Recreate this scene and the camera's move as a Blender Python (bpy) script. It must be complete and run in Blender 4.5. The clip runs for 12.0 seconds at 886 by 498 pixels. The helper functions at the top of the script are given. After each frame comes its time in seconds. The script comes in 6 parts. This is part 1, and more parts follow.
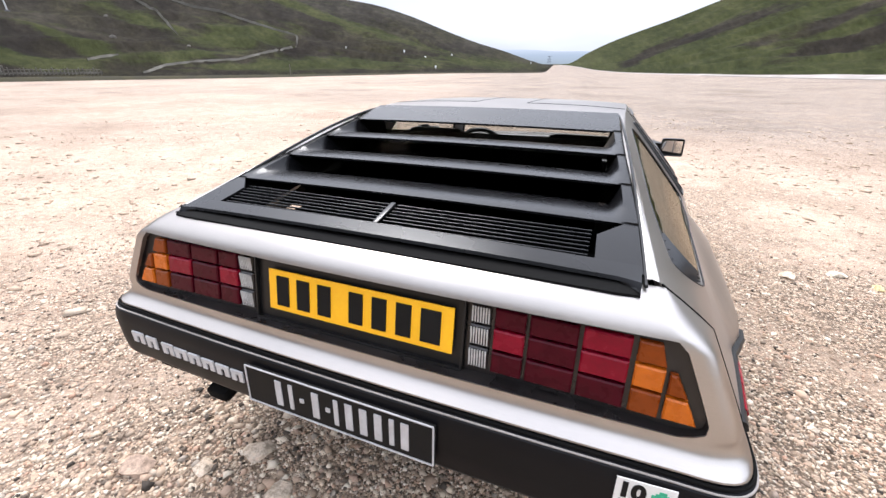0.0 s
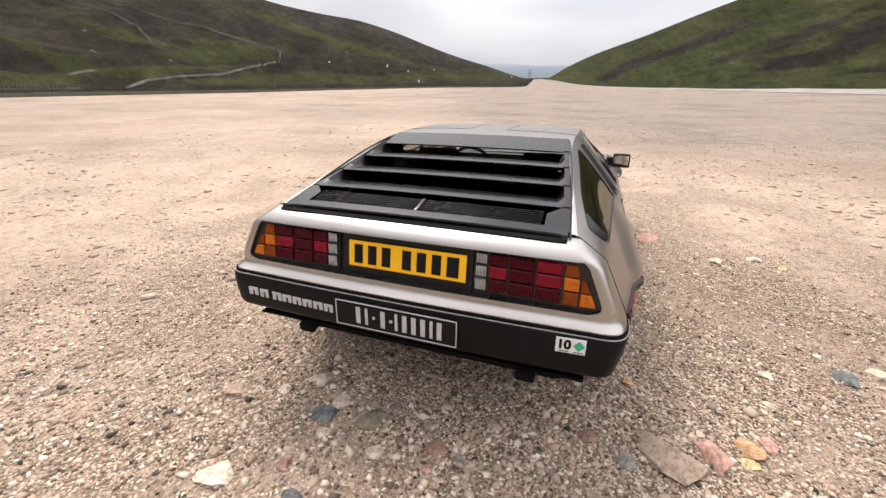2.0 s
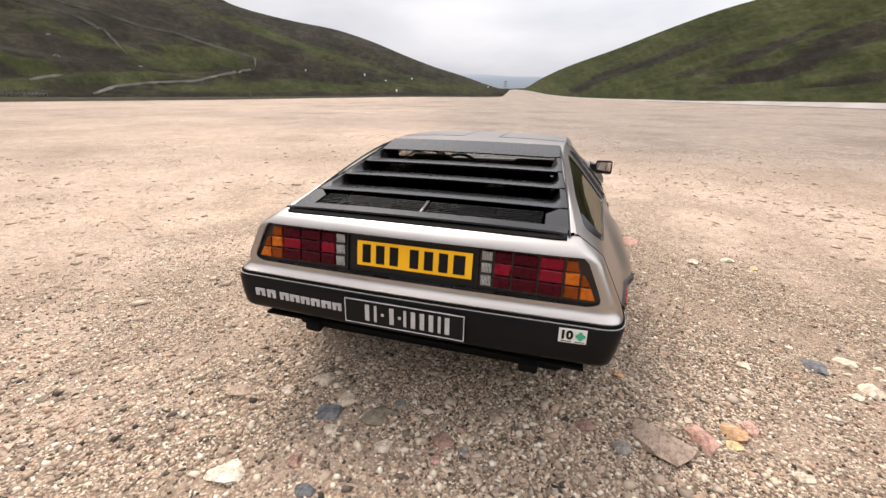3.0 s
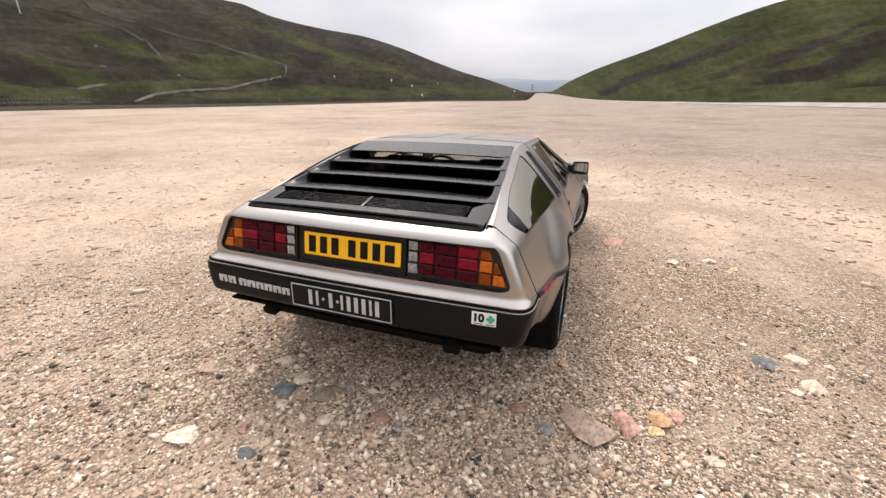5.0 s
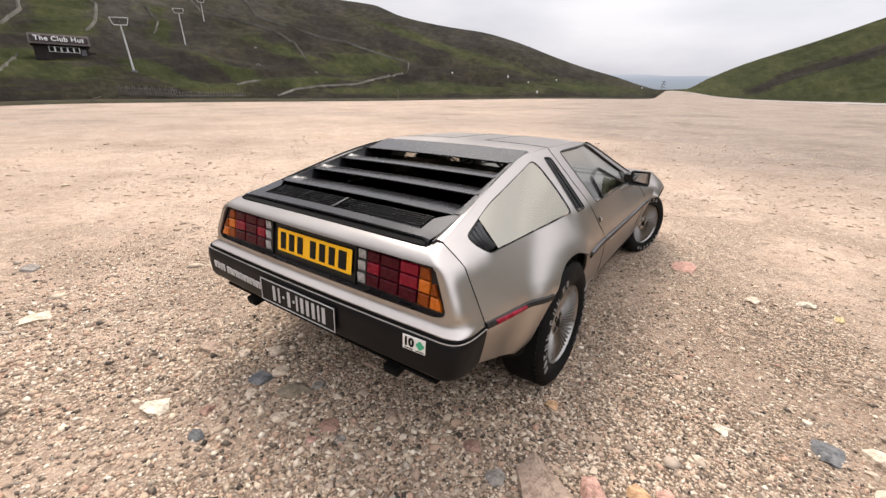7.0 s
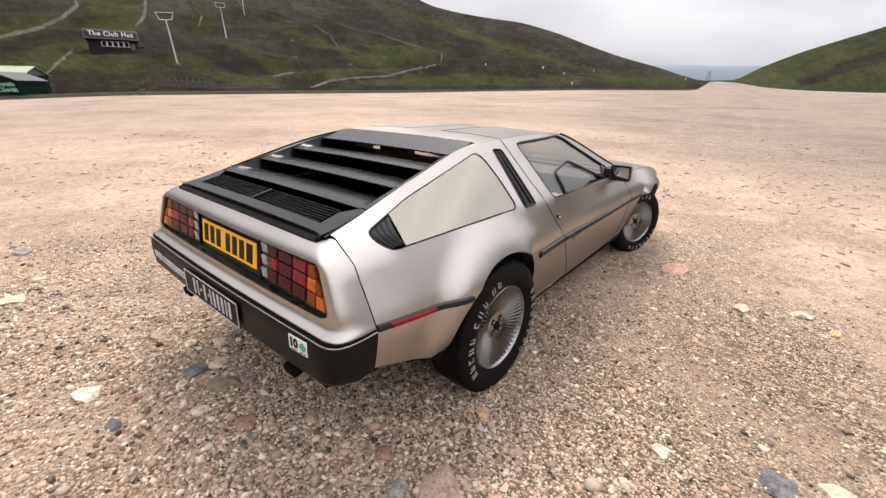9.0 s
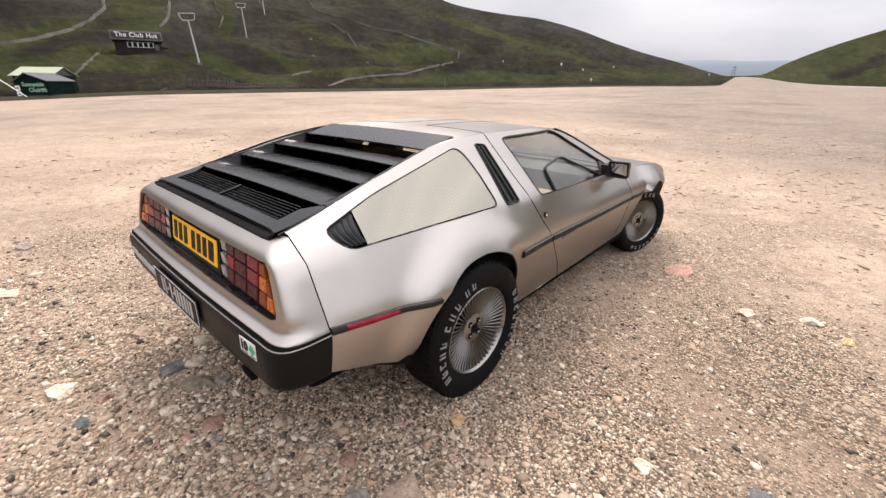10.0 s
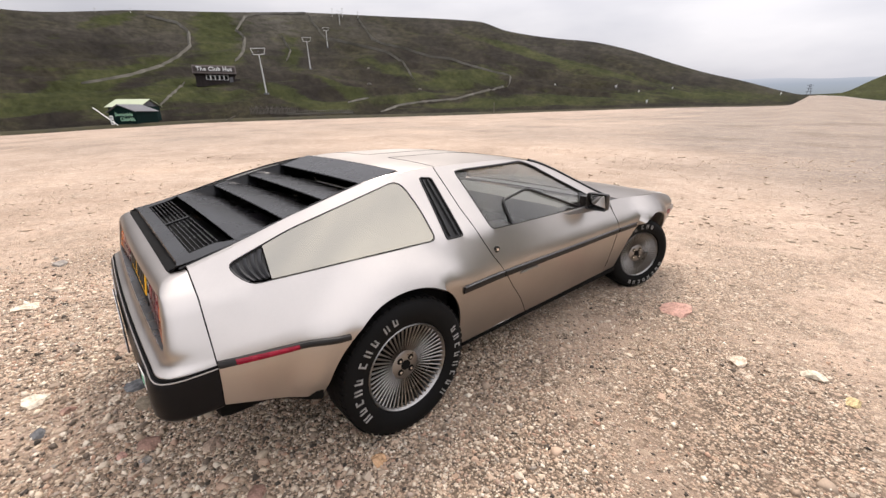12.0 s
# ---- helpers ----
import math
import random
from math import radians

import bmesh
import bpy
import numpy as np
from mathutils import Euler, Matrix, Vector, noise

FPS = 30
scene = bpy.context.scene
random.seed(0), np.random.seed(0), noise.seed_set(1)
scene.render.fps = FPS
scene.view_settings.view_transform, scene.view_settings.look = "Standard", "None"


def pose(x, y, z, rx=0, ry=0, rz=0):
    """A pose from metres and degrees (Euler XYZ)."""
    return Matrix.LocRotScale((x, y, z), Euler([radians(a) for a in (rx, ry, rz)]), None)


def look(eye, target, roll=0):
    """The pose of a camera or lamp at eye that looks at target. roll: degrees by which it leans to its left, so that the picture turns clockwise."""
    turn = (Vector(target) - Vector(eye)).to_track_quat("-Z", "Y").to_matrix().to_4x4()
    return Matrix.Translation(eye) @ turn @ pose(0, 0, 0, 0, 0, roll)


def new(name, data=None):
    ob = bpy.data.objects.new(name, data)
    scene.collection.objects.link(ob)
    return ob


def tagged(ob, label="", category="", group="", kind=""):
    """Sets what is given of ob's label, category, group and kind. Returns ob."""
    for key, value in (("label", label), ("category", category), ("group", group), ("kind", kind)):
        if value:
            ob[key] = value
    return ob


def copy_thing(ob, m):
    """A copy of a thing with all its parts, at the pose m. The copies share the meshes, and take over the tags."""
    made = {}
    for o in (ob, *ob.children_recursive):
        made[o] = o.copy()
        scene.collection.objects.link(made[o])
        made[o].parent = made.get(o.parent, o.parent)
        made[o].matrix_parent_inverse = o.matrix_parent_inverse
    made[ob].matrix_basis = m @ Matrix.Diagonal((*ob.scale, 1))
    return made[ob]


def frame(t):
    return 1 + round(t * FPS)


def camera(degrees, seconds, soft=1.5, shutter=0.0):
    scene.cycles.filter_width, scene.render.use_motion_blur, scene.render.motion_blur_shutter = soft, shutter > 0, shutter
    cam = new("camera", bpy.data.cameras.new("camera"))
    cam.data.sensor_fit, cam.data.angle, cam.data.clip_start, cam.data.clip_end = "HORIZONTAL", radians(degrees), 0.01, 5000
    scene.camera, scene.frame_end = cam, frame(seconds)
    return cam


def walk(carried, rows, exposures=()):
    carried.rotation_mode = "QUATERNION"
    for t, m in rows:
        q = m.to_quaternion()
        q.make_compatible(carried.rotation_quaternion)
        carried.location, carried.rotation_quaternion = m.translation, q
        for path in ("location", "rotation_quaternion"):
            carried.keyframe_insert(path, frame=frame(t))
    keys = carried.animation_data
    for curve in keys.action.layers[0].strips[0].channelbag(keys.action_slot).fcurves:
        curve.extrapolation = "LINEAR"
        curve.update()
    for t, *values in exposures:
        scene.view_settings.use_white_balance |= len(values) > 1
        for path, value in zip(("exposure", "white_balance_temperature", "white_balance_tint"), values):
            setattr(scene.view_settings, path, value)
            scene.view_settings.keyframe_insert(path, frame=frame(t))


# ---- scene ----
import itertools

cam = camera(94.0, 12.0, soft=1.45)
PATH = [
    (0, (0.523, -1.511, 1.281), (-0.179, 0.19, 0.496), 0.2),
    (0.5, (0.521, -1.763, 1.365), (-0.139, -0.034, 0.608), 0.9),
    (1, (0.58, -1.931, 1.413), (-0.078, -0.194, 0.671), 0.5),
    (1.5, (0.683, -2.071, 1.393), (0.011, -0.342, 0.646), 0.1),
    (2, (0.665, -2.162, 1.407), (0.021, -0.415, 0.675), 0.1),
    (2.5, (0.608, -2.229, 1.407), (0.015, -0.459, 0.69), 0.3),
    (3, (0.591, -2.281, 1.401), (0.04, -0.488, 0.707), 0.7),
    (3.2, (0.591, -2.299, 1.407), (0.048, -0.499, 0.724), 0.9),
    (4.8, (0.974, -2.318, 1.439), (0.331, -0.557, 0.741), 0.2),
    (5, (1.018, -2.307, 1.403), (0.352, -0.547, 0.726), 0.1),
    (5.5, (1.114, -2.14, 1.37), (0.404, -0.409, 0.663), -0.0),
    (6, (1.202, -2.042, 1.397), (0.369, -0.367, 0.689), 0.0),
    (6.5, (1.377, -1.95, 1.41), (0.394, -0.352, 0.716), 0.1),
    (6.7, (1.449, -1.919, 1.415), (0.407, -0.357, 0.727), 0.2),
    (8.3, (1.486, -1.613, 1.389), (0.336, -0.146, 0.664), 1.0),
    (8.5, (1.55, -1.584, 1.386), (0.389, -0.128, 0.658), 0.8),
    (9, (1.77, -1.494, 1.397), (0.575, -0.066, 0.669), 0.6),
    (9.5, (1.853, -1.44, 1.397), (0.629, -0.038, 0.665), 0.4),
    (10, (1.858, -1.312, 1.373), (0.607, 0.063, 0.635), 0.2),
    (10.5, (1.848, -1.161, 1.383), (0.562, 0.182, 0.647), 0.1),
    (11, (1.888, -1.099, 1.39), (0.551, 0.205, 0.675), -0.3),
    (11.5, (2.046, -0.985, 1.397), (0.654, 0.283, 0.721), -0.5),
    (12, (2.194, -0.912, 1.421), (0.756, 0.321, 0.781), -0.7),
]
walk(cam, [(t, look(eye, target, roll)) for t, eye, target, roll in PATH],
     exposures=[(0.0, 0.46, 6000, 12), (0.5, 0.28, 5950, 11.5), (1.0, 0.18, 6200, 11), (1.5, 0.10, 6450, 11.5), (2.2, 0.02, 6650, 12), (6.5, 0.0, 6660, 13), (12.0, 0.01, 6650, 14)])

# ---- world and sun: a bright overcast sky ----
world = bpy.data.worlds.new("overcast")
scene.world = world
world.use_nodes = True
wn, wl = world.node_tree.nodes, world.node_tree.links
sky = wn.new("ShaderNodeTexSky")
sky.sky_type, sky.sun_disc = "NISHITA", False
sky.sun_elevation, sky.sun_rotation = radians(54.7), radians(-42)
sky.air_density, sky.dust_density, sky.ozone_density = 1.0, 4.0, 1.0
cloud_tc = wn.new("ShaderNodeTexCoord")
cloud_map = wn.new("ShaderNodeMapping")
cloud_map.inputs["Scale"].default_value = (1.2, 1.2, 4.0)
wl.new(cloud_tc.outputs["Generated"], cloud_map.inputs[0])
cloud = wn.new("ShaderNodeTexNoise")
cloud.inputs["Scale"].default_value, cloud.inputs["Detail"].default_value = 1.6, 5.0
wl.new(cloud_map.outputs[0], cloud.inputs["Vector"])
cloud_ramp = wn.new("ShaderNodeValToRGB")
cloud_ramp.color_ramp.elements[0].position, cloud_ramp.color_ramp.elements[0].color = 0.3, (6.0, 6.3, 7.1, 1)
cloud_ramp.color_ramp.elements[1].position, cloud_ramp.color_ramp.elements[1].color = 0.7, (9.6, 9.7, 10.1, 1)
wl.new(cloud.outputs["Fac"], cloud_ramp.inputs[0])
sky_mix = wn.new("ShaderNodeMixRGB")
sky_mix.inputs["Fac"].default_value = 0.88
wl.new(sky.outputs[0], sky_mix.inputs[1])
wl.new(cloud_ramp.outputs[0], sky_mix.inputs[2])
# an overcast sky is brighter overhead than at the horizon
sky_sep = wn.new("ShaderNodeSeparateXYZ")
wl.new(cloud_tc.outputs["Generated"], sky_sep.inputs[0])
sky_grade = wn.new("ShaderNodeValToRGB")
sky_grade.color_ramp.elements[0].position, sky_grade.color_ramp.elements[0].color = 0.0, (1.03, 1.03, 1.04, 1)
sky_grade.color_ramp.elements[1].position, sky_grade.color_ramp.elements[1].color = 1.0, (3.0, 2.95, 2.88, 1)
sky_mid = sky_grade.color_ramp.elements.new(0.40)
sky_mid.color = (2.45, 2.42, 2.36, 1)
sky_low = sky_grade.color_ramp.elements.new(0.19)
sky_low.color = (1.28, 1.28, 1.27, 1)
wl.new(sky_sep.outputs["Z"], sky_grade.inputs[0])
sky_mul = wn.new("ShaderNodeMixRGB")
sky_mul.blend_type = "MULTIPLY"
sky_mul.inputs["Fac"].default_value = 1.0
wl.new(sky_mix.outputs[0], sky_mul.inputs[1])
wl.new(sky_grade.outputs[0], sky_mul.inputs[2])
# the sky is set a little brighter towards +x and +y, for the car's reflections
sky_side = wn.new("ShaderNodeMath")
sky_side.operation = "MULTIPLY_ADD"
wl.new(sky_sep.outputs["X"], sky_side.inputs[0])
sky_side.inputs[1].default_value, sky_side.inputs[2].default_value = 0.20, 0.965
sky_turn = wn.new("ShaderNodeMath")
sky_turn.operation = "MULTIPLY_ADD"
wl.new(sky_sep.outputs["Y"], sky_turn.inputs[0])
sky_turn.inputs[1].default_value = 0.10
wl.new(sky_side.outputs[0], sky_turn.inputs[2])
sky_lit = wn.new("ShaderNodeVectorMath")
sky_lit.operation = "SCALE"
wl.new(sky_mul.outputs[0], sky_lit.inputs[0])
wl.new(sky_turn.outputs[0], sky_lit.inputs["Scale"])
wl.new(sky_lit.outputs[0], wn["Background"].inputs["Color"])
wn["Background"].inputs["Strength"].default_value = 0.0855
sun = new("sun", bpy.data.lights.new("sun", "SUN"))
sun.data.energy, sun.data.angle, sun.data.color = 3.4, radians(25), (1.0, 0.95, 0.88)
sun.matrix_world = look((-8.5, 9.5, 18), (0, 0, 0))


# ---- materials ----
def nodes_of(name):
    m = bpy.data.materials.new(name)
    m.use_nodes = True
    t = m.node_tree
    return m, t.nodes, t.links, t.nodes["Principled BSDF"]


def put(b, **kw):
    names = {"base": "Base Color", "rough": "Roughness", "metal": "Metallic", "ior": "IOR", "trans": "Transmission Weight",
             "coat": "Coat Weight", "coat_rough": "Coat Roughness", "aniso": "Anisotropic", "spec": "Specular IOR Level"}
    for k, v in kw.items():
        b.inputs[names[k]].default_value = (*v, 1) if k == "base" else v


def noise_node(n, l, scale, detail=4.0, rough=0.55, stretch=None, space="Object"):
    tc = n.new("ShaderNodeTexCoord")
    tex = n.new("ShaderNodeTexNoise")
    tex.inputs["Scale"].default_value, tex.inputs["Detail"].default_value, tex.inputs["Roughness"].default_value = scale, detail, rough
    if stretch:
        mp = n.new("ShaderNodeMapping")
        mp.inputs["Scale"].default_value = stretch
        l.new(tc.outputs[space], mp.inputs[0])
        l.new(mp.outputs[0], tex.inputs["Vector"])
    else:
        l.new(tc.outputs[space], tex.inputs["Vector"])
    return tex


def ramp(n, l, src, stops):
    r = n.new("ShaderNodeValToRGB")
    e = r.color_ramp.elements
    while len(e) < len(stops):
        e.new(0.5)
    for el, (p, c) in zip(e, stops):
        el.position, el.color = p, (*c, 1) if len(c) == 3 else c
    l.new(src, r.inputs[0])
    return r


def mix(n, l, fac, a, b, mode="MIX"):
    m = n.new("ShaderNodeMixRGB")
    m.blend_type = mode
    for sock, v in zip(m.inputs, (fac, a, b)):
        if isinstance(v, (int, float)):
            sock.default_value = v
        elif isinstance(v, tuple):
            sock.default_value = (*v, 1)
        else:
            l.new(v, sock)
    return m.outputs[0]


def bump(n, l, b, height, strength, dist):
    u = n.new("ShaderNodeBump")
    u.inputs["Strength"].default_value, u.inputs["Distance"].default_value = strength, dist
    l.new(height, u.inputs["Height"])
    l.new(u.outputs[0], b.inputs["Normal"])
    return u


def worn(name, a, b_, rough=0.5, metal=0.0, scale=8.0, fine=180.0, bump_h=0.0006, rough_var=0.1, **kw):
    """A surface between two colours, with a coarse and a fine variation and a little relief."""
    m, n, l, b = nodes_of(name)
    big, small = noise_node(n, l, scale), noise_node(n, l, fine, 2)
    c = ramp(n, l, big.outputs["Fac"], [(0.3, a), (0.7, b_)])
    c2 = mix(n, l, 0.12, c.outputs[0], small.outputs["Fac"], "OVERLAY")
    l.new(c2, b.inputs["Base Color"])
    r = ramp(n, l, big.outputs["Fac"], [(0.3, (rough - rough_var,) * 3), (0.7, (rough + rough_var,) * 3)])
    l.new(r.outputs[0], b.inputs["Roughness"])
    put(b, metal=metal, **kw)
    if bump_h:
        bump(n, l, b, small.outputs["Fac"], 0.4, bump_h)
    return m


def steel_material(name="brushed_stainless", stretch=(60.0, 1.2, 60.0), base=(0.498, 0.467, 0.438), rough=0.325):
    """Brushed stainless steel: grain along the car, faint wipe marks, satin sheen."""
    m, n, l, b = nodes_of(name)
    grain = noise_node(n, l, 30, 3, 0.6, stretch)
    wipe = noise_node(n, l, 2.2, 3)
    dark = tuple(v * 0.86 for v in base)
    c = ramp(n, l, wipe.outputs["Fac"], [(0.3, dark), (0.7, base)])
    l.new(mix(n, l, 0.14, c.outputs[0], grain.outputs["Fac"], "OVERLAY"), b.inputs["Base Color"])
    r = mix(n, l, 0.5, wipe.outputs["Fac"], grain.outputs["Fac"])
    rr = ramp(n, l, r, [(0.25, (rough - 0.06,) * 3), (0.75, (rough + 0.06,) * 3)])
    l.new(rr.outputs[0], b.inputs["Roughness"])
    put(b, metal=1.0, aniso=0.5)
    tan = n.new("ShaderNodeTangent")
    tan.direction_type, tan.uv_map = "UV_MAP", "grain"
    l.new(tan.outputs[0], b.inputs["Tangent"])
    b.inputs["Specular Tint"].default_value = (0.71, 0.69, 0.68, 1)
    bump(n, l, b, grain.outputs["Fac"], 0.10, 0.0006)
    return m


def glass_material(name, tint, gloss, sheen=(0.62, 0.60, 0.55)):
    """A thin tinted pane: the tint is what passes through, gloss the least share that it mirrors."""
    m, n, l, b = nodes_of(name)
    n.remove(b)
    pass_ = n.new("ShaderNodeBsdfTransparent")
    pass_.inputs["Color"].default_value = (*tint, 1)
    gl = n.new("ShaderNodeBsdfGlossy")
    gl.inputs["Color"].default_value, gl.inputs["Roughness"].default_value = (*sheen, 1), 0.03
    edge = n.new("ShaderNodeLayerWeight")
    edge.inputs["Blend"].default_value = 0.5
    rise = n.new("ShaderNodeMath")
    rise.operation = "POWER"
    l.new(edge.outputs["Facing"], rise.inputs[0])
    rise.inputs[1].default_value = 5.0
    share = n.new("ShaderNodeMath")
    share.operation, share.use_clamp = "MULTIPLY_ADD", True
    l.new(rise.outputs[0], share.inputs[0])
    share.inputs[1].default_value, share.inputs[2].default_value = 0.9 - gloss, gloss
    sh = n.new("ShaderNodeMixShader")
    l.new(share.outputs[0], sh.inputs[0])
    l.new(pass_.outputs[0], sh.inputs[1])
    l.new(gl.outputs[0], sh.inputs[2])
    l.new(sh.outputs[0], n["Material Output"].inputs["Surface"])
    return m


STEEL = steel_material()
STEEL_X = steel_material("brushed_stainless_across", (1.2, 60.0, 60.0), rough=0.36)
LOUVRE = worn("satin_black_louvre", (0.0035, 0.0035, 0.004), (0.006, 0.006, 0.007), 0.27, scale=5, bump_h=0.0002, rough_var=0.04, spec=0.24)
BLACK = worn("black_plastic", (0.006, 0.0056, 0.0056), (0.010, 0.0096, 0.0096), 0.42, scale=6, bump_h=0.0004, spec=0.35)
BUMPER = worn("painted_black_bumper", (0.005, 0.0048, 0.0055), (0.008, 0.0078, 0.0087), 0.42, scale=4, bump_h=0.0003, spec=0.13)
RUBBER = worn("tyre_rubber", (0.004, 0.004, 0.004), (0.007, 0.0068, 0.0066), 0.75, scale=14, bump_h=0.0008, spec=0.12)
GREY_PAINT = worn("grey_bumper_paint", (0.30, 0.272, 0.25), (0.36, 0.33, 0.305), 0.45, scale=5, bump_h=0.0002)
DARK = worn("underbody_black", (0.004, 0.004, 0.004), (0.008, 0.0075, 0.007), 0.9, scale=6, spec=0.1)
TRIM = worn("weathered_black_trim", (0.010, 0.0093, 0.0086), (0.020, 0.018, 0.0165), 0.5, scale=12, spec=0.25)
VANE = worn("grey_moulded_plastic", (0.030, 0.031, 0.033), (0.045, 0.046, 0.049), 0.4, scale=12)
CABIN = worn("grey_leather", (0.085, 0.083, 0.080), (0.13, 0.126, 0.122), 0.5, scale=9)
RIM = worn("cast_alloy", (0.26, 0.25, 0.24), (0.36, 0.35, 0.335), 0.36, metal=1.0, scale=20, bump_h=0.0002)
CHROME = worn("polished_chrome", (0.72, 0.72, 0.72), (0.8, 0.8, 0.8), 0.12, metal=1.0, bump_h=0, rough_var=0.04)
RED_LENS = worn("red_lens", (0.038, 0.0008, 0.005), (0.060, 0.0010, 0.007), 0.3, scale=30, bump_h=0.0008, spec=0.14)
RED_BRIGHT = worn("red_reflector_lens", (0.15, 0.002, 0.012), (0.22, 0.003, 0.017), 0.25, scale=30, bump_h=0.0008, spec=0.2)
AMBER = worn("amber_lens", (0.42, 0.094, 0.003), (0.56, 0.132, 0.004), 0.3, scale=30, bump_h=0.0008, spec=0.35)
AMBER_DULL = worn("dull_amber_lens", (0.16, 0.030, 0.002), (0.23, 0.045, 0.003), 0.3, scale=30, bump_h=0.0008, spec=0.2)
CLEAR = worn("ribbed_clear_lens", (0.40, 0.40, 0.40), (0.52, 0.52, 0.51), 0.25, scale=40, bump_h=0.0005)
SMOKE = worn("smoked_lamp_surround", (0.012, 0.010, 0.010), (0.02, 0.017, 0.016), 0.3, scale=6, bump_h=0.0002)
YELLOW = worn("yellow_plate", (0.86, 0.44, 0.002), (0.95, 0.50, 0.003), 0.5, scale=6, bump_h=0.0001)
INK = worn("black_ink", (0.007, 0.007, 0.007), (0.012, 0.012, 0.012), 0.5, bump_h=0, spec=0.12)
SILVER_INK = worn("silver_lettering", (0.42, 0.42, 0.43), (0.52, 0.52, 0.53), 0.4, scale=30, bump_h=0)
WHITE = worn("white_vinyl", (0.72, 0.72, 0.70), (0.8, 0.8, 0.78), 0.45, bump_h=0)
GREEN_INK = worn("green_ink", (0.03, 0.36, 0.20), (0.05, 0.42, 0.25), 0.45, bump_h=0)
LETTER = worn("faded_tyre_lettering", (0.13, 0.127, 0.12), (0.36, 0.35, 0.34), 0.7, scale=25)
TINT = glass_material("grey_tinted_glass", (0.80, 0.805, 0.785), 0.065, (0.82, 0.80, 0.77))
COATED = glass_material("reflective_quarter_glass", (0.50, 0.51, 0.49), 0.66, (0.475, 0.447, 0.378))
DARK_GLASS = glass_material("dark_rear_glass", (0.15, 0.15, 0.15), 0.09)
MIRROR = worn("mirror_silver", (0.86, 0.86, 0.86), (0.9, 0.9, 0.9), 0.03, metal=1.0, bump_h=0, rough_var=0.01)


def gravel_material(name):
    """Crushed stone: dark coarse grit round the car, pale trodden fines further out, damp grey stretches; chips at several sizes."""
    m, n, l, b = nodes_of(name)
    stain, mid, clump = noise_node(n, l, 0.22, 5, 0.6), noise_node(n, l, 2.2, 6, 0.66), noise_node(n, l, 11, 4, 0.7)
    tc = n.new("ShaderNodeTexCoord")
    cells = []
    for scale in (34.0, 84.0):
        v = n.new("ShaderNodeTexVoronoi")
        v.inputs["Scale"].default_value = scale
        l.new(tc.outputs["Object"], v.inputs["Vector"])
        cells.append(v)
    fine = noise_node(n, l, 260, 3)

    def attribute(name):
        at = n.new("ShaderNodeAttribute")
        at.attribute_name = name
        return at.outputs["Fac"]

    fines, damp = attribute("fines"), attribute("damp")
    pale = ramp(n, l, mid.outputs["Fac"], [(0.25, (0.359, 0.261, 0.191)), (0.5, (0.499, 0.378, 0.289)), (0.75, (0.608, 0.484, 0.382))])
    grit = ramp(n, l, mid.outputs["Fac"], [(0.25, (0.187, 0.139, 0.101)), (0.5, (0.328, 0.246, 0.181)), (0.75, (0.484, 0.367, 0.273))])
    wet = ramp(n, l, mid.outputs["Fac"], [(0.25, (0.136, 0.112, 0.096)), (0.5, (0.208, 0.174, 0.150)), (0.75, (0.300, 0.254, 0.218))])
    # coarse where the patch noise is high and the fines are few; trodden sand elsewhere
    patch = noise_node(n, l, 1.1, 4, 0.6)
    sandy = n.new("ShaderNodeMath")
    sandy.operation, sandy.use_clamp = "ADD", True
    l.new(fines, sandy.inputs[0])
    l.new(ramp(n, l, patch.outputs["Fac"], [(0.36, (0.85,) * 3), (0.54, (0.0,) * 3)]).outputs[0], sandy.inputs[1])
    soil = mix(n, l, sandy.outputs[0], grit.outputs[0], pale.outputs[0])
    soil = mix(n, l, damp, soil, wet.outputs[0])
    coarse = n.new("ShaderNodeMath")
    coarse.operation, coarse.use_clamp = "MULTIPLY_ADD", True
    l.new(fines, coarse.inputs[0])
    coarse.inputs[1].default_value = -0.75
    l.new(ramp(n, l, patch.outputs["Fac"], [(0.38, (0.15,) * 3), (0.54, (1.0,) * 3)]).outputs[0], coarse.inputs[2])
    chips, tops = [], []
    for v, gap in zip(cells, (0.52, 0.52)):
        hue = n.new("ShaderNodeSeparateColor")
        l.new(v.outputs["Color"], hue.inputs[0])
        chips.append((hue, ramp(n, l, hue.outputs[0], [(0.0, (0.094, 0.078, 0.064)), (0.10, (0.281, 0.209, 0.152)), (0.34, (0.468, 0.355, 0.261)), (0.58, (0.593, 0.460, 0.343)), (0.76, (0.484, 0.335, 0.238)), (0.88, (0.702, 0.601, 0.476))])))
        # a chip covers the middle of its cell; shade is painted into the gaps
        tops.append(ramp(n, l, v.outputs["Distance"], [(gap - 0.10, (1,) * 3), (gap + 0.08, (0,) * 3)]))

    def times(a, b_):
        t = n.new("ShaderNodeMath")
        t.operation, t.use_clamp = "MULTIPLY", True
        for sock, v in zip(t.inputs, (a, b_)):
            if isinstance(v, float):
                sock.default_value = v
            else:
                l.new(v, sock)
        return t.outputs[0]

    # soil colour darkened like the shade between chips, most in coarse grit
    gap_shade = mix(n, l, times(coarse.outputs[0], 0.75), soil, (0.085, 0.063, 0.045))
    keen = n.new("ShaderNodeMath")
    keen.operation, keen.use_clamp = "MULTIPLY_ADD", True
    l.new(coarse.outputs[0], keen.inputs[0])
    keen.inputs[1].default_value, keen.inputs[2].default_value = 0.70, 0.28
    c = mix(n, l, times(keen.outputs[0], tops[1].outputs[0]), gap_shade, chips[1][1].outputs[0])
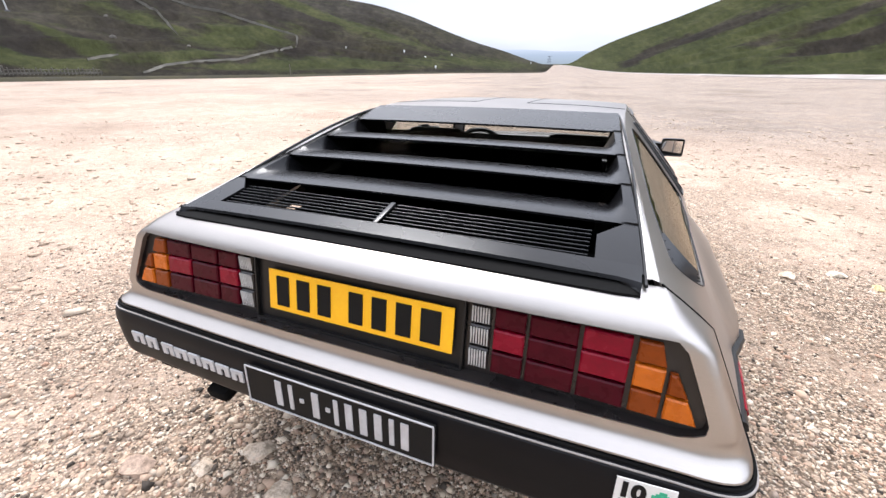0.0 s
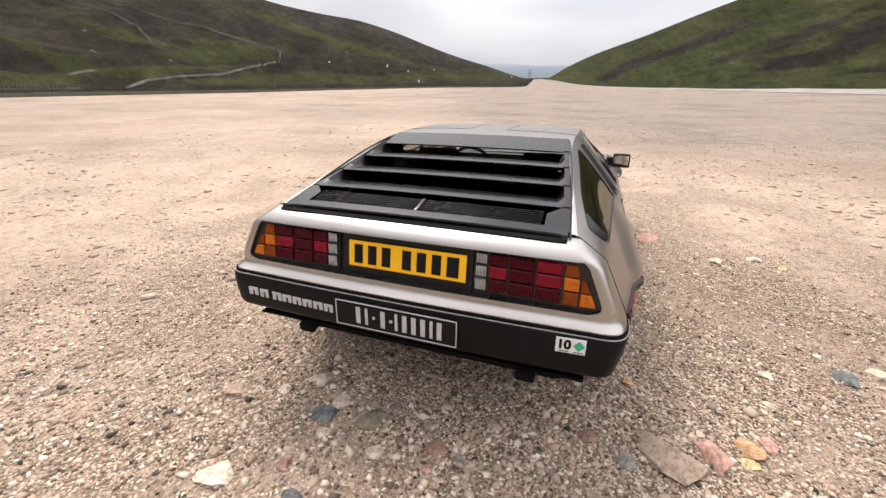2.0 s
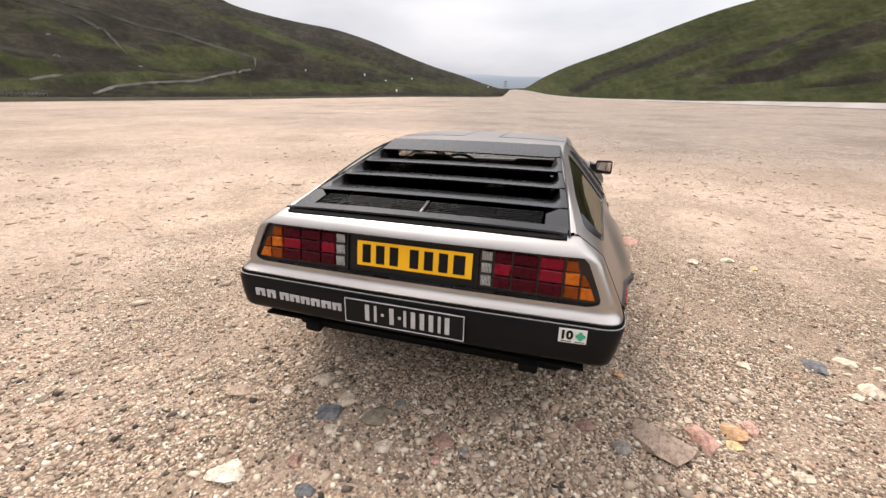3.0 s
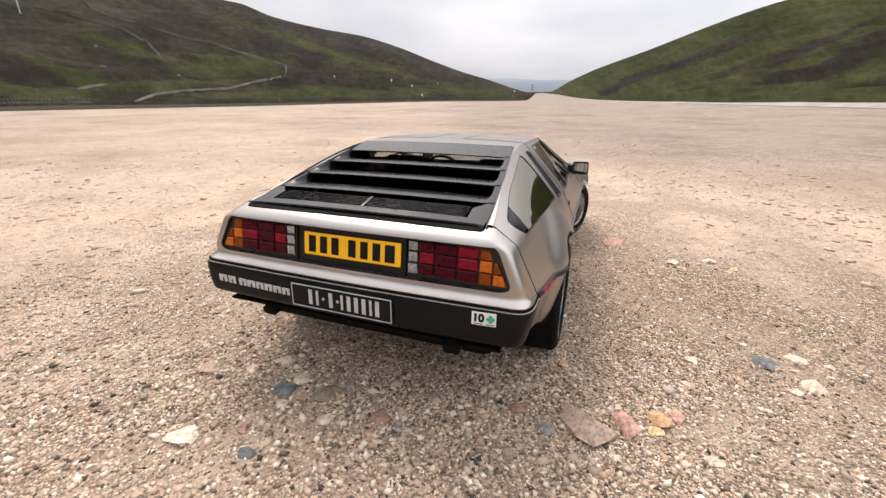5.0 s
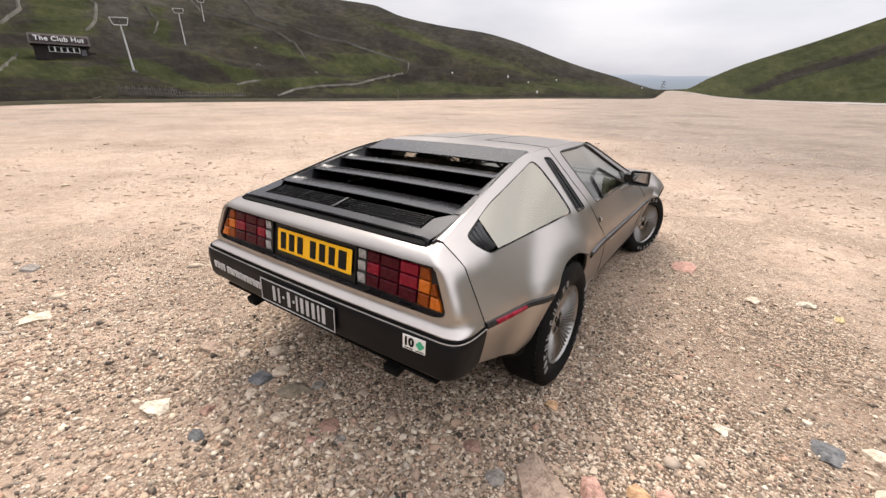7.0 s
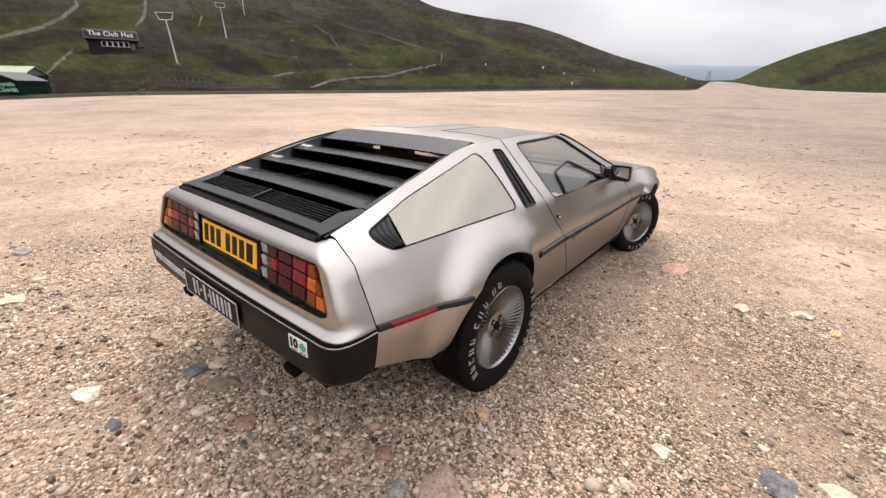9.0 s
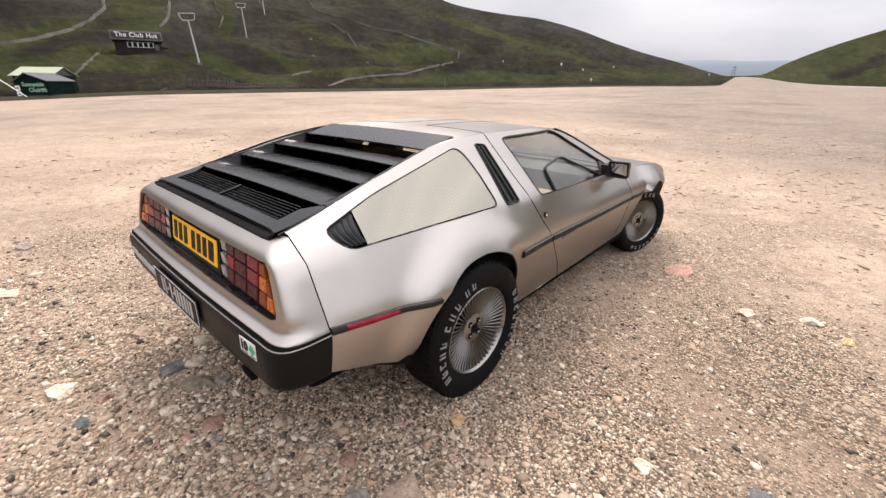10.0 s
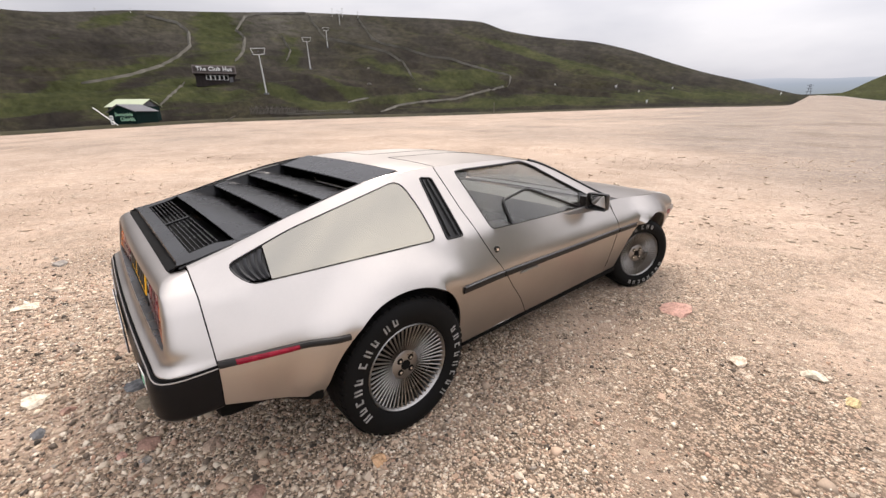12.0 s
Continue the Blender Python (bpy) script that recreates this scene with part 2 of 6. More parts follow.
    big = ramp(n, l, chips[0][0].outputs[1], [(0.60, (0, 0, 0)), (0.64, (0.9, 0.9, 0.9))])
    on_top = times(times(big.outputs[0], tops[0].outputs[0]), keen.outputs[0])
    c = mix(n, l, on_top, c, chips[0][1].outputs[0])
    cl = ramp(n, l, clump.outputs["Fac"], [(0.30, (0.66, 0.64, 0.62)), (0.48, (1, 1, 1)), (0.72, (1.15, 1.12, 1.08))])
    c = mix(n, l, 1.0, c, cl.outputs[0], "MULTIPLY")
    st = ramp(n, l, stain.outputs["Fac"], [(0.34, (0.76, 0.74, 0.72)), (0.52, (1, 1, 1)), (0.7, (1.08, 1.05, 1.02))])
    c = mix(n, l, 1.0, c, st.outputs[0], "MULTIPLY")
    l.new(c, b.inputs["Base Color"])
    put(b, rough=0.92, spec=0.2)
    d = mix(n, l, 0.45, cells[0].outputs["Distance"], cells[1].outputs["Distance"])
    d = mix(n, l, 0.3, d, fine.outputs["Fac"])
    u = bump(n, l, b, d, 1.0, 0.02)
    u.invert = True
    return m


def moor_material(name):
    """Heather moor: dark brown heather, grass in green and straw, drawn out across the slope to fit the camera's view.
    """
    m, n, l, b = nodes_of(name)
    a = noise_node(n, l, 0.017, 8, 0.6)
    c = noise_node(n, l, 0.040, 8, 0.68)
    f = noise_node(n, l, 0.26, 6, 0.72)
    along = n.new("ShaderNodeAttribute")
    along.attribute_name = "view_place"
    for tex in (a, c, f):
        l.new(along.outputs["Vector"], tex.inputs["Vector"])
    heather = ramp(n, l, c.outputs["Fac"], [(0.32, (0.0100, 0.0084, 0.0070)), (0.5, (0.0170, 0.0142, 0.0110)), (0.66, (0.0300, 0.0258, 0.0190))])
    grass = ramp(n, l, c.outputs["Fac"], [(0.32, (0.0175, 0.0200, 0.0076)), (0.5, (0.0300, 0.0335, 0.0128)), (0.68, (0.0475, 0.0490, 0.0210))])
    k = ramp(n, l, a.outputs["Fac"], [(0.49, (0, 0, 0)), (0.63, (0.5, 0.5, 0.5))])
    rough_grass = ramp(n, l, f.outputs["Fac"], [(0.35, (0.0200, 0.0185, 0.0090)), (0.65, (0.0400, 0.0365, 0.0180))])
    attr = n.new("ShaderNodeAttribute")
    attr.attribute_name = "grass"
    edge = noise_node(n, l, 0.10, 6, 0.7)
    wob = n.new("ShaderNodeMath")
    wob.operation = "MULTIPLY_ADD"
    l.new(edge.outputs["Fac"], wob.inputs[0])
    wob.inputs[1].default_value = 1.3
    l.new(attr.outputs["Fac"], wob.inputs[2])
    patch = ramp(n, l, wob.outputs[0], [(0.73, (0, 0, 0)), (0.96, (1, 1, 1))])
    # heather turns paler and greyer towards the crest: haze put into its colour
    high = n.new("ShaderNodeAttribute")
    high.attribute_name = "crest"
    haze_tone = ramp(n, l, c.outputs["Fac"], [(0.35, (0.036, 0.0335, 0.0275)), (0.65, (0.078, 0.073, 0.061))])
    heath = mix(n, l, high.outputs["Fac"], heather.outputs[0], haze_tone.outputs[0])
    heath = mix(n, l, k.outputs[0], heath, rough_grass.outputs[0])
    col = mix(n, l, patch.outputs[0], heath, grass.outputs[0])
    tuft = ramp(n, l, f.outputs["Fac"], [(0.34, (0.66, 0.66, 0.66)), (0.5, (0.98, 0.98, 0.98)), (0.66, (1.34, 1.34, 1.30))])
    col = mix(n, l, 1.0, col, tuft.outputs[0], "MULTIPLY")
    l.new(col, b.inputs["Base Color"])
    put(b, rough=1.0, spec=0.02)
    bump(n, l, b, f.outputs["Fac"], 0.8, 0.8)
    return m


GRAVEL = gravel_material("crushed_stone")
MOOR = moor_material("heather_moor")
PALE_TRACK = worn("pale_dry_track", (0.055, 0.052, 0.041), (0.130, 0.123, 0.105), 0.95, scale=0.12, fine=4, bump_h=0.02, spec=0.08)
ASPHALT = worn("pale_road", (0.25, 0.225, 0.205), (0.36, 0.325, 0.30), 0.9, scale=0.5, fine=12, bump_h=0.01, spec=0.08)
GALV = worn("galvanised_steel", (0.48, 0.48, 0.47), (0.62, 0.62, 0.60), 0.5, scale=2, fine=20)
TIMBER = worn("dark_stained_timber", (0.022, 0.018, 0.018), (0.038, 0.031, 0.030), 0.7, scale=1, fine=14, bump_h=0.004, spec=0.08)
SHED_GREEN = worn("dark_green_boards", (0.003, 0.013, 0.012), (0.005, 0.019, 0.017), 0.6, scale=1, fine=14, bump_h=0.004, spec=0.08)
PALE_GREEN = worn("pale_green_roof_sheet", (0.27, 0.31, 0.20), (0.36, 0.40, 0.27), 0.6, scale=0.7, fine=10, bump_h=0.004)
SLATE = worn("grey_roof_felt", (0.10, 0.10, 0.11), (0.16, 0.16, 0.165), 0.8, scale=1, fine=12, bump_h=0.004, spec=0.08)
HUT_ROOF = worn("brown_shingle_roof", (0.055, 0.046, 0.044), (0.085, 0.072, 0.068), 0.85, scale=1, fine=12, bump_h=0.006, spec=0.08)
SIGN_WHITE = worn("white_sign_paint", (0.90, 0.90, 0.89), (0.94, 0.94, 0.92), 0.6, bump_h=0)
SIGN_MINT = worn("pale_green_sign_paint", (0.30, 0.55, 0.38), (0.36, 0.62, 0.44), 0.6, bump_h=0)


# ---- mesh helpers ----
def mesh_of(name, bm, material, smooth=35):
    me = bpy.data.meshes.new(name)
    bmesh.ops.recalc_face_normals(bm, faces=bm.faces[:])
    bm.to_mesh(me)
    bm.free()
    me.materials.append(material)
    if material in (STEEL, STEEL_X):
        # the first axis lies across the brushed grain
        co = np.zeros(3 * len(me.vertices))
        me.vertices.foreach_get("co", co)
        x, y, z = co.reshape(-1, 3).T
        flat = (z - abs(x), y) if material is STEEL else (z + y, x)
        ids = np.zeros(len(me.loops), dtype=np.int32)
        me.loops.foreach_get("vertex_index", ids)
        me.uv_layers.new(name="grain").data.foreach_set("uv", np.stack(flat, 1)[ids].astype(np.float32).reshape(-1))
    if smooth:
        me.shade_smooth()
        me.set_sharp_from_angle(angle=radians(smooth))
    return me


def part(name, bm, material, parent=None, label="", smooth=35):
    ob = new(name, mesh_of(name, bm, material, smooth))
    if parent:
        ob.parent = parent
    if label:
        ob["label"] = label
    return ob


def thing(name, label, category, group="", kind="", at=None):
    ob = new(name)
    ob.empty_display_size = 0.1
    if at is not None:
        ob.matrix_world = at
    return tagged(ob, label, category, group, kind)


def box_bm(sx, sy, sz, at=(0, 0, 0), bevel=0.0, rot=None, bm=None, seg=2):
    tmp = bmesh.new()
    bmesh.ops.create_cube(tmp, size=1)
    bmesh.ops.scale(tmp, vec=(sx, sy, sz), verts=tmp.verts)
    if bevel:
        bmesh.ops.bevel(tmp, geom=tmp.edges[:], offset=bevel, segments=seg, profile=0.6, affect="EDGES")
    if rot is not None:
        bmesh.ops.transform(tmp, matrix=rot, verts=tmp.verts)
    bmesh.ops.translate(tmp, vec=at, verts=tmp.verts)
    return join_bm(bm, tmp)


def join_bm(bm, tmp):
    if bm is None:
        return tmp
    me = bpy.data.meshes.new("tmp")
    tmp.to_mesh(me)
    tmp.free()
    bm.from_mesh(me)
    bpy.data.meshes.remove(me)
    return bm


def tube_bm(points, radius, sides=8, bm=None, closed=False):
    """A round bar along a row of points."""
    bm = bm or bmesh.new()
    pts = [Vector(p) for p in points]
    rings = []
    for i, p in enumerate(pts):
        a = pts[i - 1] if i or closed else p
        b = pts[(i + 1) % len(pts)] if i < len(pts) - 1 or closed else p
        d = (b - a).normalized()
        u = d.orthogonal() if abs(d.z) > 0.95 else d.cross(Vector((0, 0, 1)))
        u.normalize()
        w = d.cross(u)
        r = radius[i] if isinstance(radius, (list, tuple)) else radius
        rings.append([bm.verts.new(p + r * (math.cos(k * math.tau / sides) * u + math.sin(k * math.tau / sides) * w)) for k in range(sides)])
    loops = list(zip(rings, rings[1:])) + ([(rings[-1], rings[0])] if closed else [])
    for ra, rb in loops:
        for k in range(sides):
            bm.faces.new((ra[k], ra[(k + 1) % sides], rb[(k + 1) % sides], rb[k]))
    if not closed:
        bm.faces.new(rings[0][::-1])
        bm.faces.new(rings[-1])
    return bm


def grid_bm(rows, bm=None, closed=False):
    """A skin over rows of points, all of one length."""
    bm = bm or bmesh.new()
    vs = [[bm.verts.new(p) for p in r] for r in rows]
    for ra, rb in zip(vs, vs[1:]):
        n = len(ra)
        for k in range(n if closed else n - 1):
            q = (ra[k], ra[(k + 1) % n], rb[(k + 1) % n], rb[k])
            bm.faces.new(q)
    return bm


def thicken(bm, depth):
    """Give an open skin a back and a rim, depth metres behind it along its normals."""
    bmesh.ops.remove_doubles(bm, verts=bm.verts[:], dist=1e-5)
    bmesh.ops.recalc_face_normals(bm, faces=bm.faces[:])
    bm.normal_update()
    front = bm.faces[:]
    edges = [e for e in bm.edges if len(e.link_faces) == 1]
    back = {v: bm.verts.new(v.co - depth * v.normal) for v in bm.verts[:]}
    for f in front:
        bm.faces.new([back[v] for v in reversed(f.verts)])
    for e in edges:
        a, b = e.verts
        bm.faces.new((b, a, back[a], back[b]))
    return bm


def pchip(xs, ys):
    """A smooth curve through points that does not overshoot."""
    xs, ys = np.array(xs, float), np.array(ys, float)
    h, d = np.diff(xs), np.diff(ys) / np.diff(xs)
    m = np.zeros(len(xs))
    m[0], m[-1] = d[0], d[-1]
    for i in range(1, len(xs) - 1):
        if d[i - 1] * d[i] > 0:
            w1, w2 = 2 * h[i] + h[i - 1], h[i] + 2 * h[i - 1]
            m[i] = (w1 + w2) / (w1 / d[i - 1] + w2 / d[i])

    def f(x):
        x = min(max(x, xs[0]), xs[-1])
        i = min(int(np.searchsorted(xs, x, side="right")) - 1, len(xs) - 2)
        t = (x - xs[i]) / h[i]
        return float((2 * t**3 - 3 * t**2 + 1) * ys[i] + (t**3 - 2 * t**2 + t) * h[i] * m[i] + (3 * t**2 - 2 * t**3) * ys[i + 1] + (t**3 - t**2) * h[i] * m[i + 1])
    return f


def inside(p, poly):
    x, y = p
    hit = False
    for (x1, y1), (x2, y2) in zip(poly, poly[1:] + poly[:1]):
        if (y1 > y) != (y2 > y) and x < (x2 - x1) * (y - y1) / (y2 - y1) + x1:
            hit = not hit
    return hit


def densify(poly, step):
    out = []
    for (x1, y1), (x2, y2) in zip(poly, poly[1:] + poly[:1]):
        k = max(1, int(math.hypot(x2 - x1, y2 - y1) / step))
        out += [(x1 + (x2 - x1) * i / k, y1 + (y2 - y1) * i / k) for i in range(k)]
    return out


def open_line(pts, step=0.04):
    out = []
    for (x1, y1), (x2, y2) in zip(pts, pts[1:]):
        k = max(1, int(math.hypot(x2 - x1, y2 - y1) / step))
        out += [(x1 + (x2 - x1) * i / k, y1 + (y2 - y1) * i / k) for i in range(k)]
    return out + [pts[-1]]


def smooth_line(pts, times=2):
    """Cut the corners of an open line, keeping its ends."""
    for _ in range(times):
        out = [pts[0]]
        for (x1, y1), (x2, y2) in zip(pts, pts[1:]):
            out += [(0.75 * x1 + 0.25 * x2, 0.75 * y1 + 0.25 * y2), (0.25 * x1 + 0.75 * x2, 0.25 * y1 + 0.75 * y2)]
        pts = out + [pts[-1]]
    return pts


def rounded(poly, radius, seg=4):
    """Round the corners of a polygon; radius may be one number or one for each corner."""
    out, n = [], len(poly)
    for i, p in enumerate(poly):
        r = radius[i] if isinstance(radius, (list, tuple)) else radius
        p = Vector(p)
        a, b = Vector(poly[i - 1]) - p, Vector(poly[(i + 1) % n]) - p
        r = min(r, a.length * 0.45, b.length * 0.45)
        if r < 1e-4:
            out.append(tuple(p))
            continue
        s, e = p + a.normalized() * r, p + b.normalized() * r
        out += [tuple((1 - t) ** 2 * s + 2 * t * (1 - t) * p + t * t * e) for t in (k / seg for k in range(seg + 1))]
    return out


def sheet_bm(outline, lift, holes=(), step=0.05):
    """A curved panel: an outline with holes in the plane, filled evenly and lifted onto a surface."""
    from mathutils.geometry import delaunay_2d_cdt
    loops = [densify(list(outline), step * 0.6)] + [densify(list(h), step * 0.6) for h in holes]
    pts, edges = [], []
    for lp in loops:
        s = len(pts)
        pts += lp
        edges += [(s + i, s + (i + 1) % len(lp)) for i in range(len(lp))]
    rim = np.array(pts)
    x0, y0, x1, y1 = rim[:, 0].min(), rim[:, 1].min(), rim[:, 0].max(), rim[:, 1].max()
    for j, y in enumerate(np.arange(y0 + step / 2, y1, step * 0.87)):
        for x in np.arange(x0 + (step / 2 if j % 2 else step * 0.1), x1, step):
            if np.min((rim[:, 0] - x) ** 2 + (rim[:, 1] - y) ** 2) > (0.45 * step) ** 2 and inside((x, y), loops[0]) and not any(inside((x, y), h) for h in loops[1:]):
                pts.append((float(x), float(y)))
    vs, _, fs, *_ = delaunay_2d_cdt([Vector(p) for p in pts], edges, [], 0, 1e-5)
    bm = bmesh.new()
    made = [bm.verts.new(lift(v.x, v.y)) for v in vs]
    for f in fs:
        c = sum((vs[i] for i in f), Vector((0, 0))) / len(f)
        if inside(c, loops[0]) and not any(inside(c, h) for h in loops[1:]):
            try:
                bm.faces.new([made[i] for i in f])
            except ValueError:
                pass
    bmesh.ops.delete(bm, geom=[v for v in bm.verts if not v.link_faces], context="VERTS")
    return bm


def flip_x(bm):
    bmesh.ops.scale(bm, vec=(-1, 1, 1), verts=bm.verts)
    bmesh.ops.reverse_faces(bm, faces=bm.faces[:])
    return bm


def fixed_text(name, words, size, material, parent, m, depth=0.01, align="CENTER", bold=0.014, spacing=1.0):
    cu = bpy.data.curves.new(name, "FONT")
    cu.body, cu.size, cu.extrude, cu.align_x, cu.align_y = words, size, depth, align, "CENTER"
    cu.offset, cu.space_character = size * bold, spacing
    ob = new(name, cu)
    cu.materials.append(material)
    ob.parent = parent
    ob.matrix_local = m
    return ob


# ---- the land: one sheet from the car park to the hills ----
EDGE_FAR = pchip([-180, -120, -95, -76, -62, -43, -27, -12, -9.8, -9.0, -5, 2, 13, 25, 60, 120, 180], [60, 55, 54, 57, 60, 75, 92, 108, 112, 160, 170, 110, 80, 60, 50, 55, 60])
EDGE_EL = pchip([-180, -120, -95, -86, -76, -62.7, -53, -45, -33, -20, -11, -9.9, -9.0, -6.8, -4, -0.6, 5.7, 11.3, 17.4, 23, 60, 120, 180],
                [-1.9, -1.9, -1.86, -1.52, -1.15, -0.96, -0.83, -0.70, -0.40, -0.12, -0.04, 0.08, 0.88, 0.74, 0.28, -0.02, -0.22, -0.36, -0.48, -0.58, -1.3, -1.9, -1.9])
# out of view, hills to the right and behind are raised to darken reflections
SKY_EL = pchip([-180, -130, -108, -92, -82, -73, -64.8, -54.9, -44.5, -41, -35.5, -31, -27, -21.6, -18.6, -14.9, -11.2, -9.9, -7.2, -5, -2.4, 3.6, 8.5, 12.5, 24, 34, 45, 58, 68, 80, 120, 180],
               [23, 17, 9.5, 8.9, 9.95, 10.5, 10.9, 10.7, 10.1, 9.0, 8.0, 7.4, 6.4, 4.5, 3.5, 2.46, 1.3, 1.0, 1.05, 2.2, 3.4, 5.5, 7.3, 8.6, 11.4, 19, 24, 22, 12, 7, 11, 23])
TOP_FAR = pchip([-180, -95, -60, -40, -25, -14, -9, -7, -4, 5, 15, 40, 90, 180], [350, 300, 300, 340, 480, 800, 1100, 1200, 900, 480, 330, 260, 300, 350])
EYE = Vector((1.2, -1.6, 1.41))


def land_height(az, r):
    d, top = EDGE_FAR(az), TOP_FAR(az)
    z_edge = EYE.z + d * math.tan(radians(EDGE_EL(az)))
    if r <= d:
        k = max(0.0, (r - 9) / (d - 9))
        return z_edge * k ** 1.6 if z_edge > 0 else z_edge * k
    s = (r - d) / (top - d)
    if s <= 1:
        el = EDGE_EL(az) + (SKY_EL(az) - EDGE_EL(az)) * s ** 0.85
        z = EYE.z + r * math.tan(radians(el))
        p = Vector((r * math.sin(radians(az)), r * math.cos(radians(az)), 0))
        rough = (noise.noise(p * 0.02) * 2.5 - abs(noise.noise(p * 0.035 + Vector((4, 2, 0)))) * 4.0 + noise.noise(p * 0.09) * 1.0 + noise.noise(p * 0.3) * 0.4) * min(1, s * 4) * (1 - s) ** 0.5 * min(1, SKY_EL(az) / 6)
        return z + rough
    z_top = EYE.z + top * math.tan(radians(SKY_EL(az)))
    return z_top * max(0.0, 1 - 0.25 * (s - 1)) if SKY_EL(az) > 2.6 else z_top - (r - top) * 0.004


def land_point(az, r, up=0.0):
    return Vector((EYE.x + r * math.sin(radians(az)), EYE.y + r * math.cos(radians(az)), land_height(az, r) + up))


def at_elevation(az, el):
    """Where the slope is met at this bearing and elevation."""
    d, top = EDGE_FAR(az), TOP_FAR(az)
    s = max(0.0, (el - EDGE_EL(az)) / (SKY_EL(az) - EDGE_EL(az))) ** (1 / 0.85)
    return d + s * (top - d)


def first_seen(az, el):
    """The nearest place on the uneven slope that rises to this elevation."""
    d, top = EDGE_FAR(az), TOP_FAR(az)
    rise = math.tan(radians(el))
    for i in range(161):
        r = d + (top - d) * i / 160
        if land_height(az, r) - EYE.z >= r * rise:
            near, far = max(d, r - (top - d) / 160), r
            for _ in range(12):
                r = 0.5 * (near + far)
                near, far = (near, r) if land_height(az, r) - EYE.z >= r * rise else (r, far)
            return far
    return top


GREENS = [  # grassy patches on the heather slope: bearing, elevation, their spreads, rise along the bearing, strength
    (-87.3, 2.6, 6.0, 0.8, 0.36, 0.85), (-88, 0.7, 7, 0.9, 0.0, 0.7), (-75.0, 8.2, 2.0, 2.2, 0.0, 0.85), (-75.5, 5.0, 2.4, 0.9, 0.0, 0.4), (-79, 2.6, 3.0, 1.0, 0.1, 0.5),
    (-67.8, 1.4, 3.4, 0.5, -0.26, 0.8), (-61.2, 2.2, 3.0, 0.5, -0.30, 0.7), (-63.0, 0.4, 3.0, 0.5, 0.0, 0.65), (-67.2, 6.0, 1.0, 2.0, 0.0, 0.45), (-84.6, 8.7, 2.2, 0.5, 0.30, 0.5),
    (-46.2, 3.5, 5.0, 0.9, 0.05, 0.62), (-39.2, 6.4, 6.0, 0.4, -0.32, 0.55), (-36, 0.6, 12, 0.5, 0.0, 0.45), (-51.2, 1.3, 5.0, 0.4, 0.10, 0.45), (-46, 0.3, 4, 0.35, 0.0, 0.5), (-18, 1.0, 8, 0.6, -0.05, 0.40),
    (-76, 1.2, 5, 0.8, 0.0, 0.35), (-57, 5.0, 2.5, 0.6, -0.3, 0.35), (-33, 4.9, 6, 0.35, -0.28, 0.35), (-27, 3.2, 6, 0.5, -0.2, 0.3), (-54, 3.9, 2.5, 0.3, -0.2, 0.4)]
HEATHERS = [  # bands of heather across the green hill, in the same terms
    (7.0, 3.7, 6.0, 0.55, 0.33, 0.84), (2.0, 1.9, 3.0, 0.35, 0.45, 0.68), (18.0, 4.6, 4.0, 0.5, 0.48, 0.68), (18.5, 2.4, 4.2, 0.6, 0.25, 0.74), (12.0, 2.6, 2.0, 0.35, 0.3, 0.47), (24.5, 5.4, 4.0, 1.0, 0.35, 0.68), (26, 1.6, 5, 0.5, 0.1, 0.47)]


def cover(az, el, patches):
    """How far a place lies inside these drawn-out patches."""
    return sum(w * math.exp(-((az - a0) / sa) ** 2 - ((el - e0 - tilt * (az - a0)) / se) ** 2) for a0, e0, sa, se, tilt, w in patches)


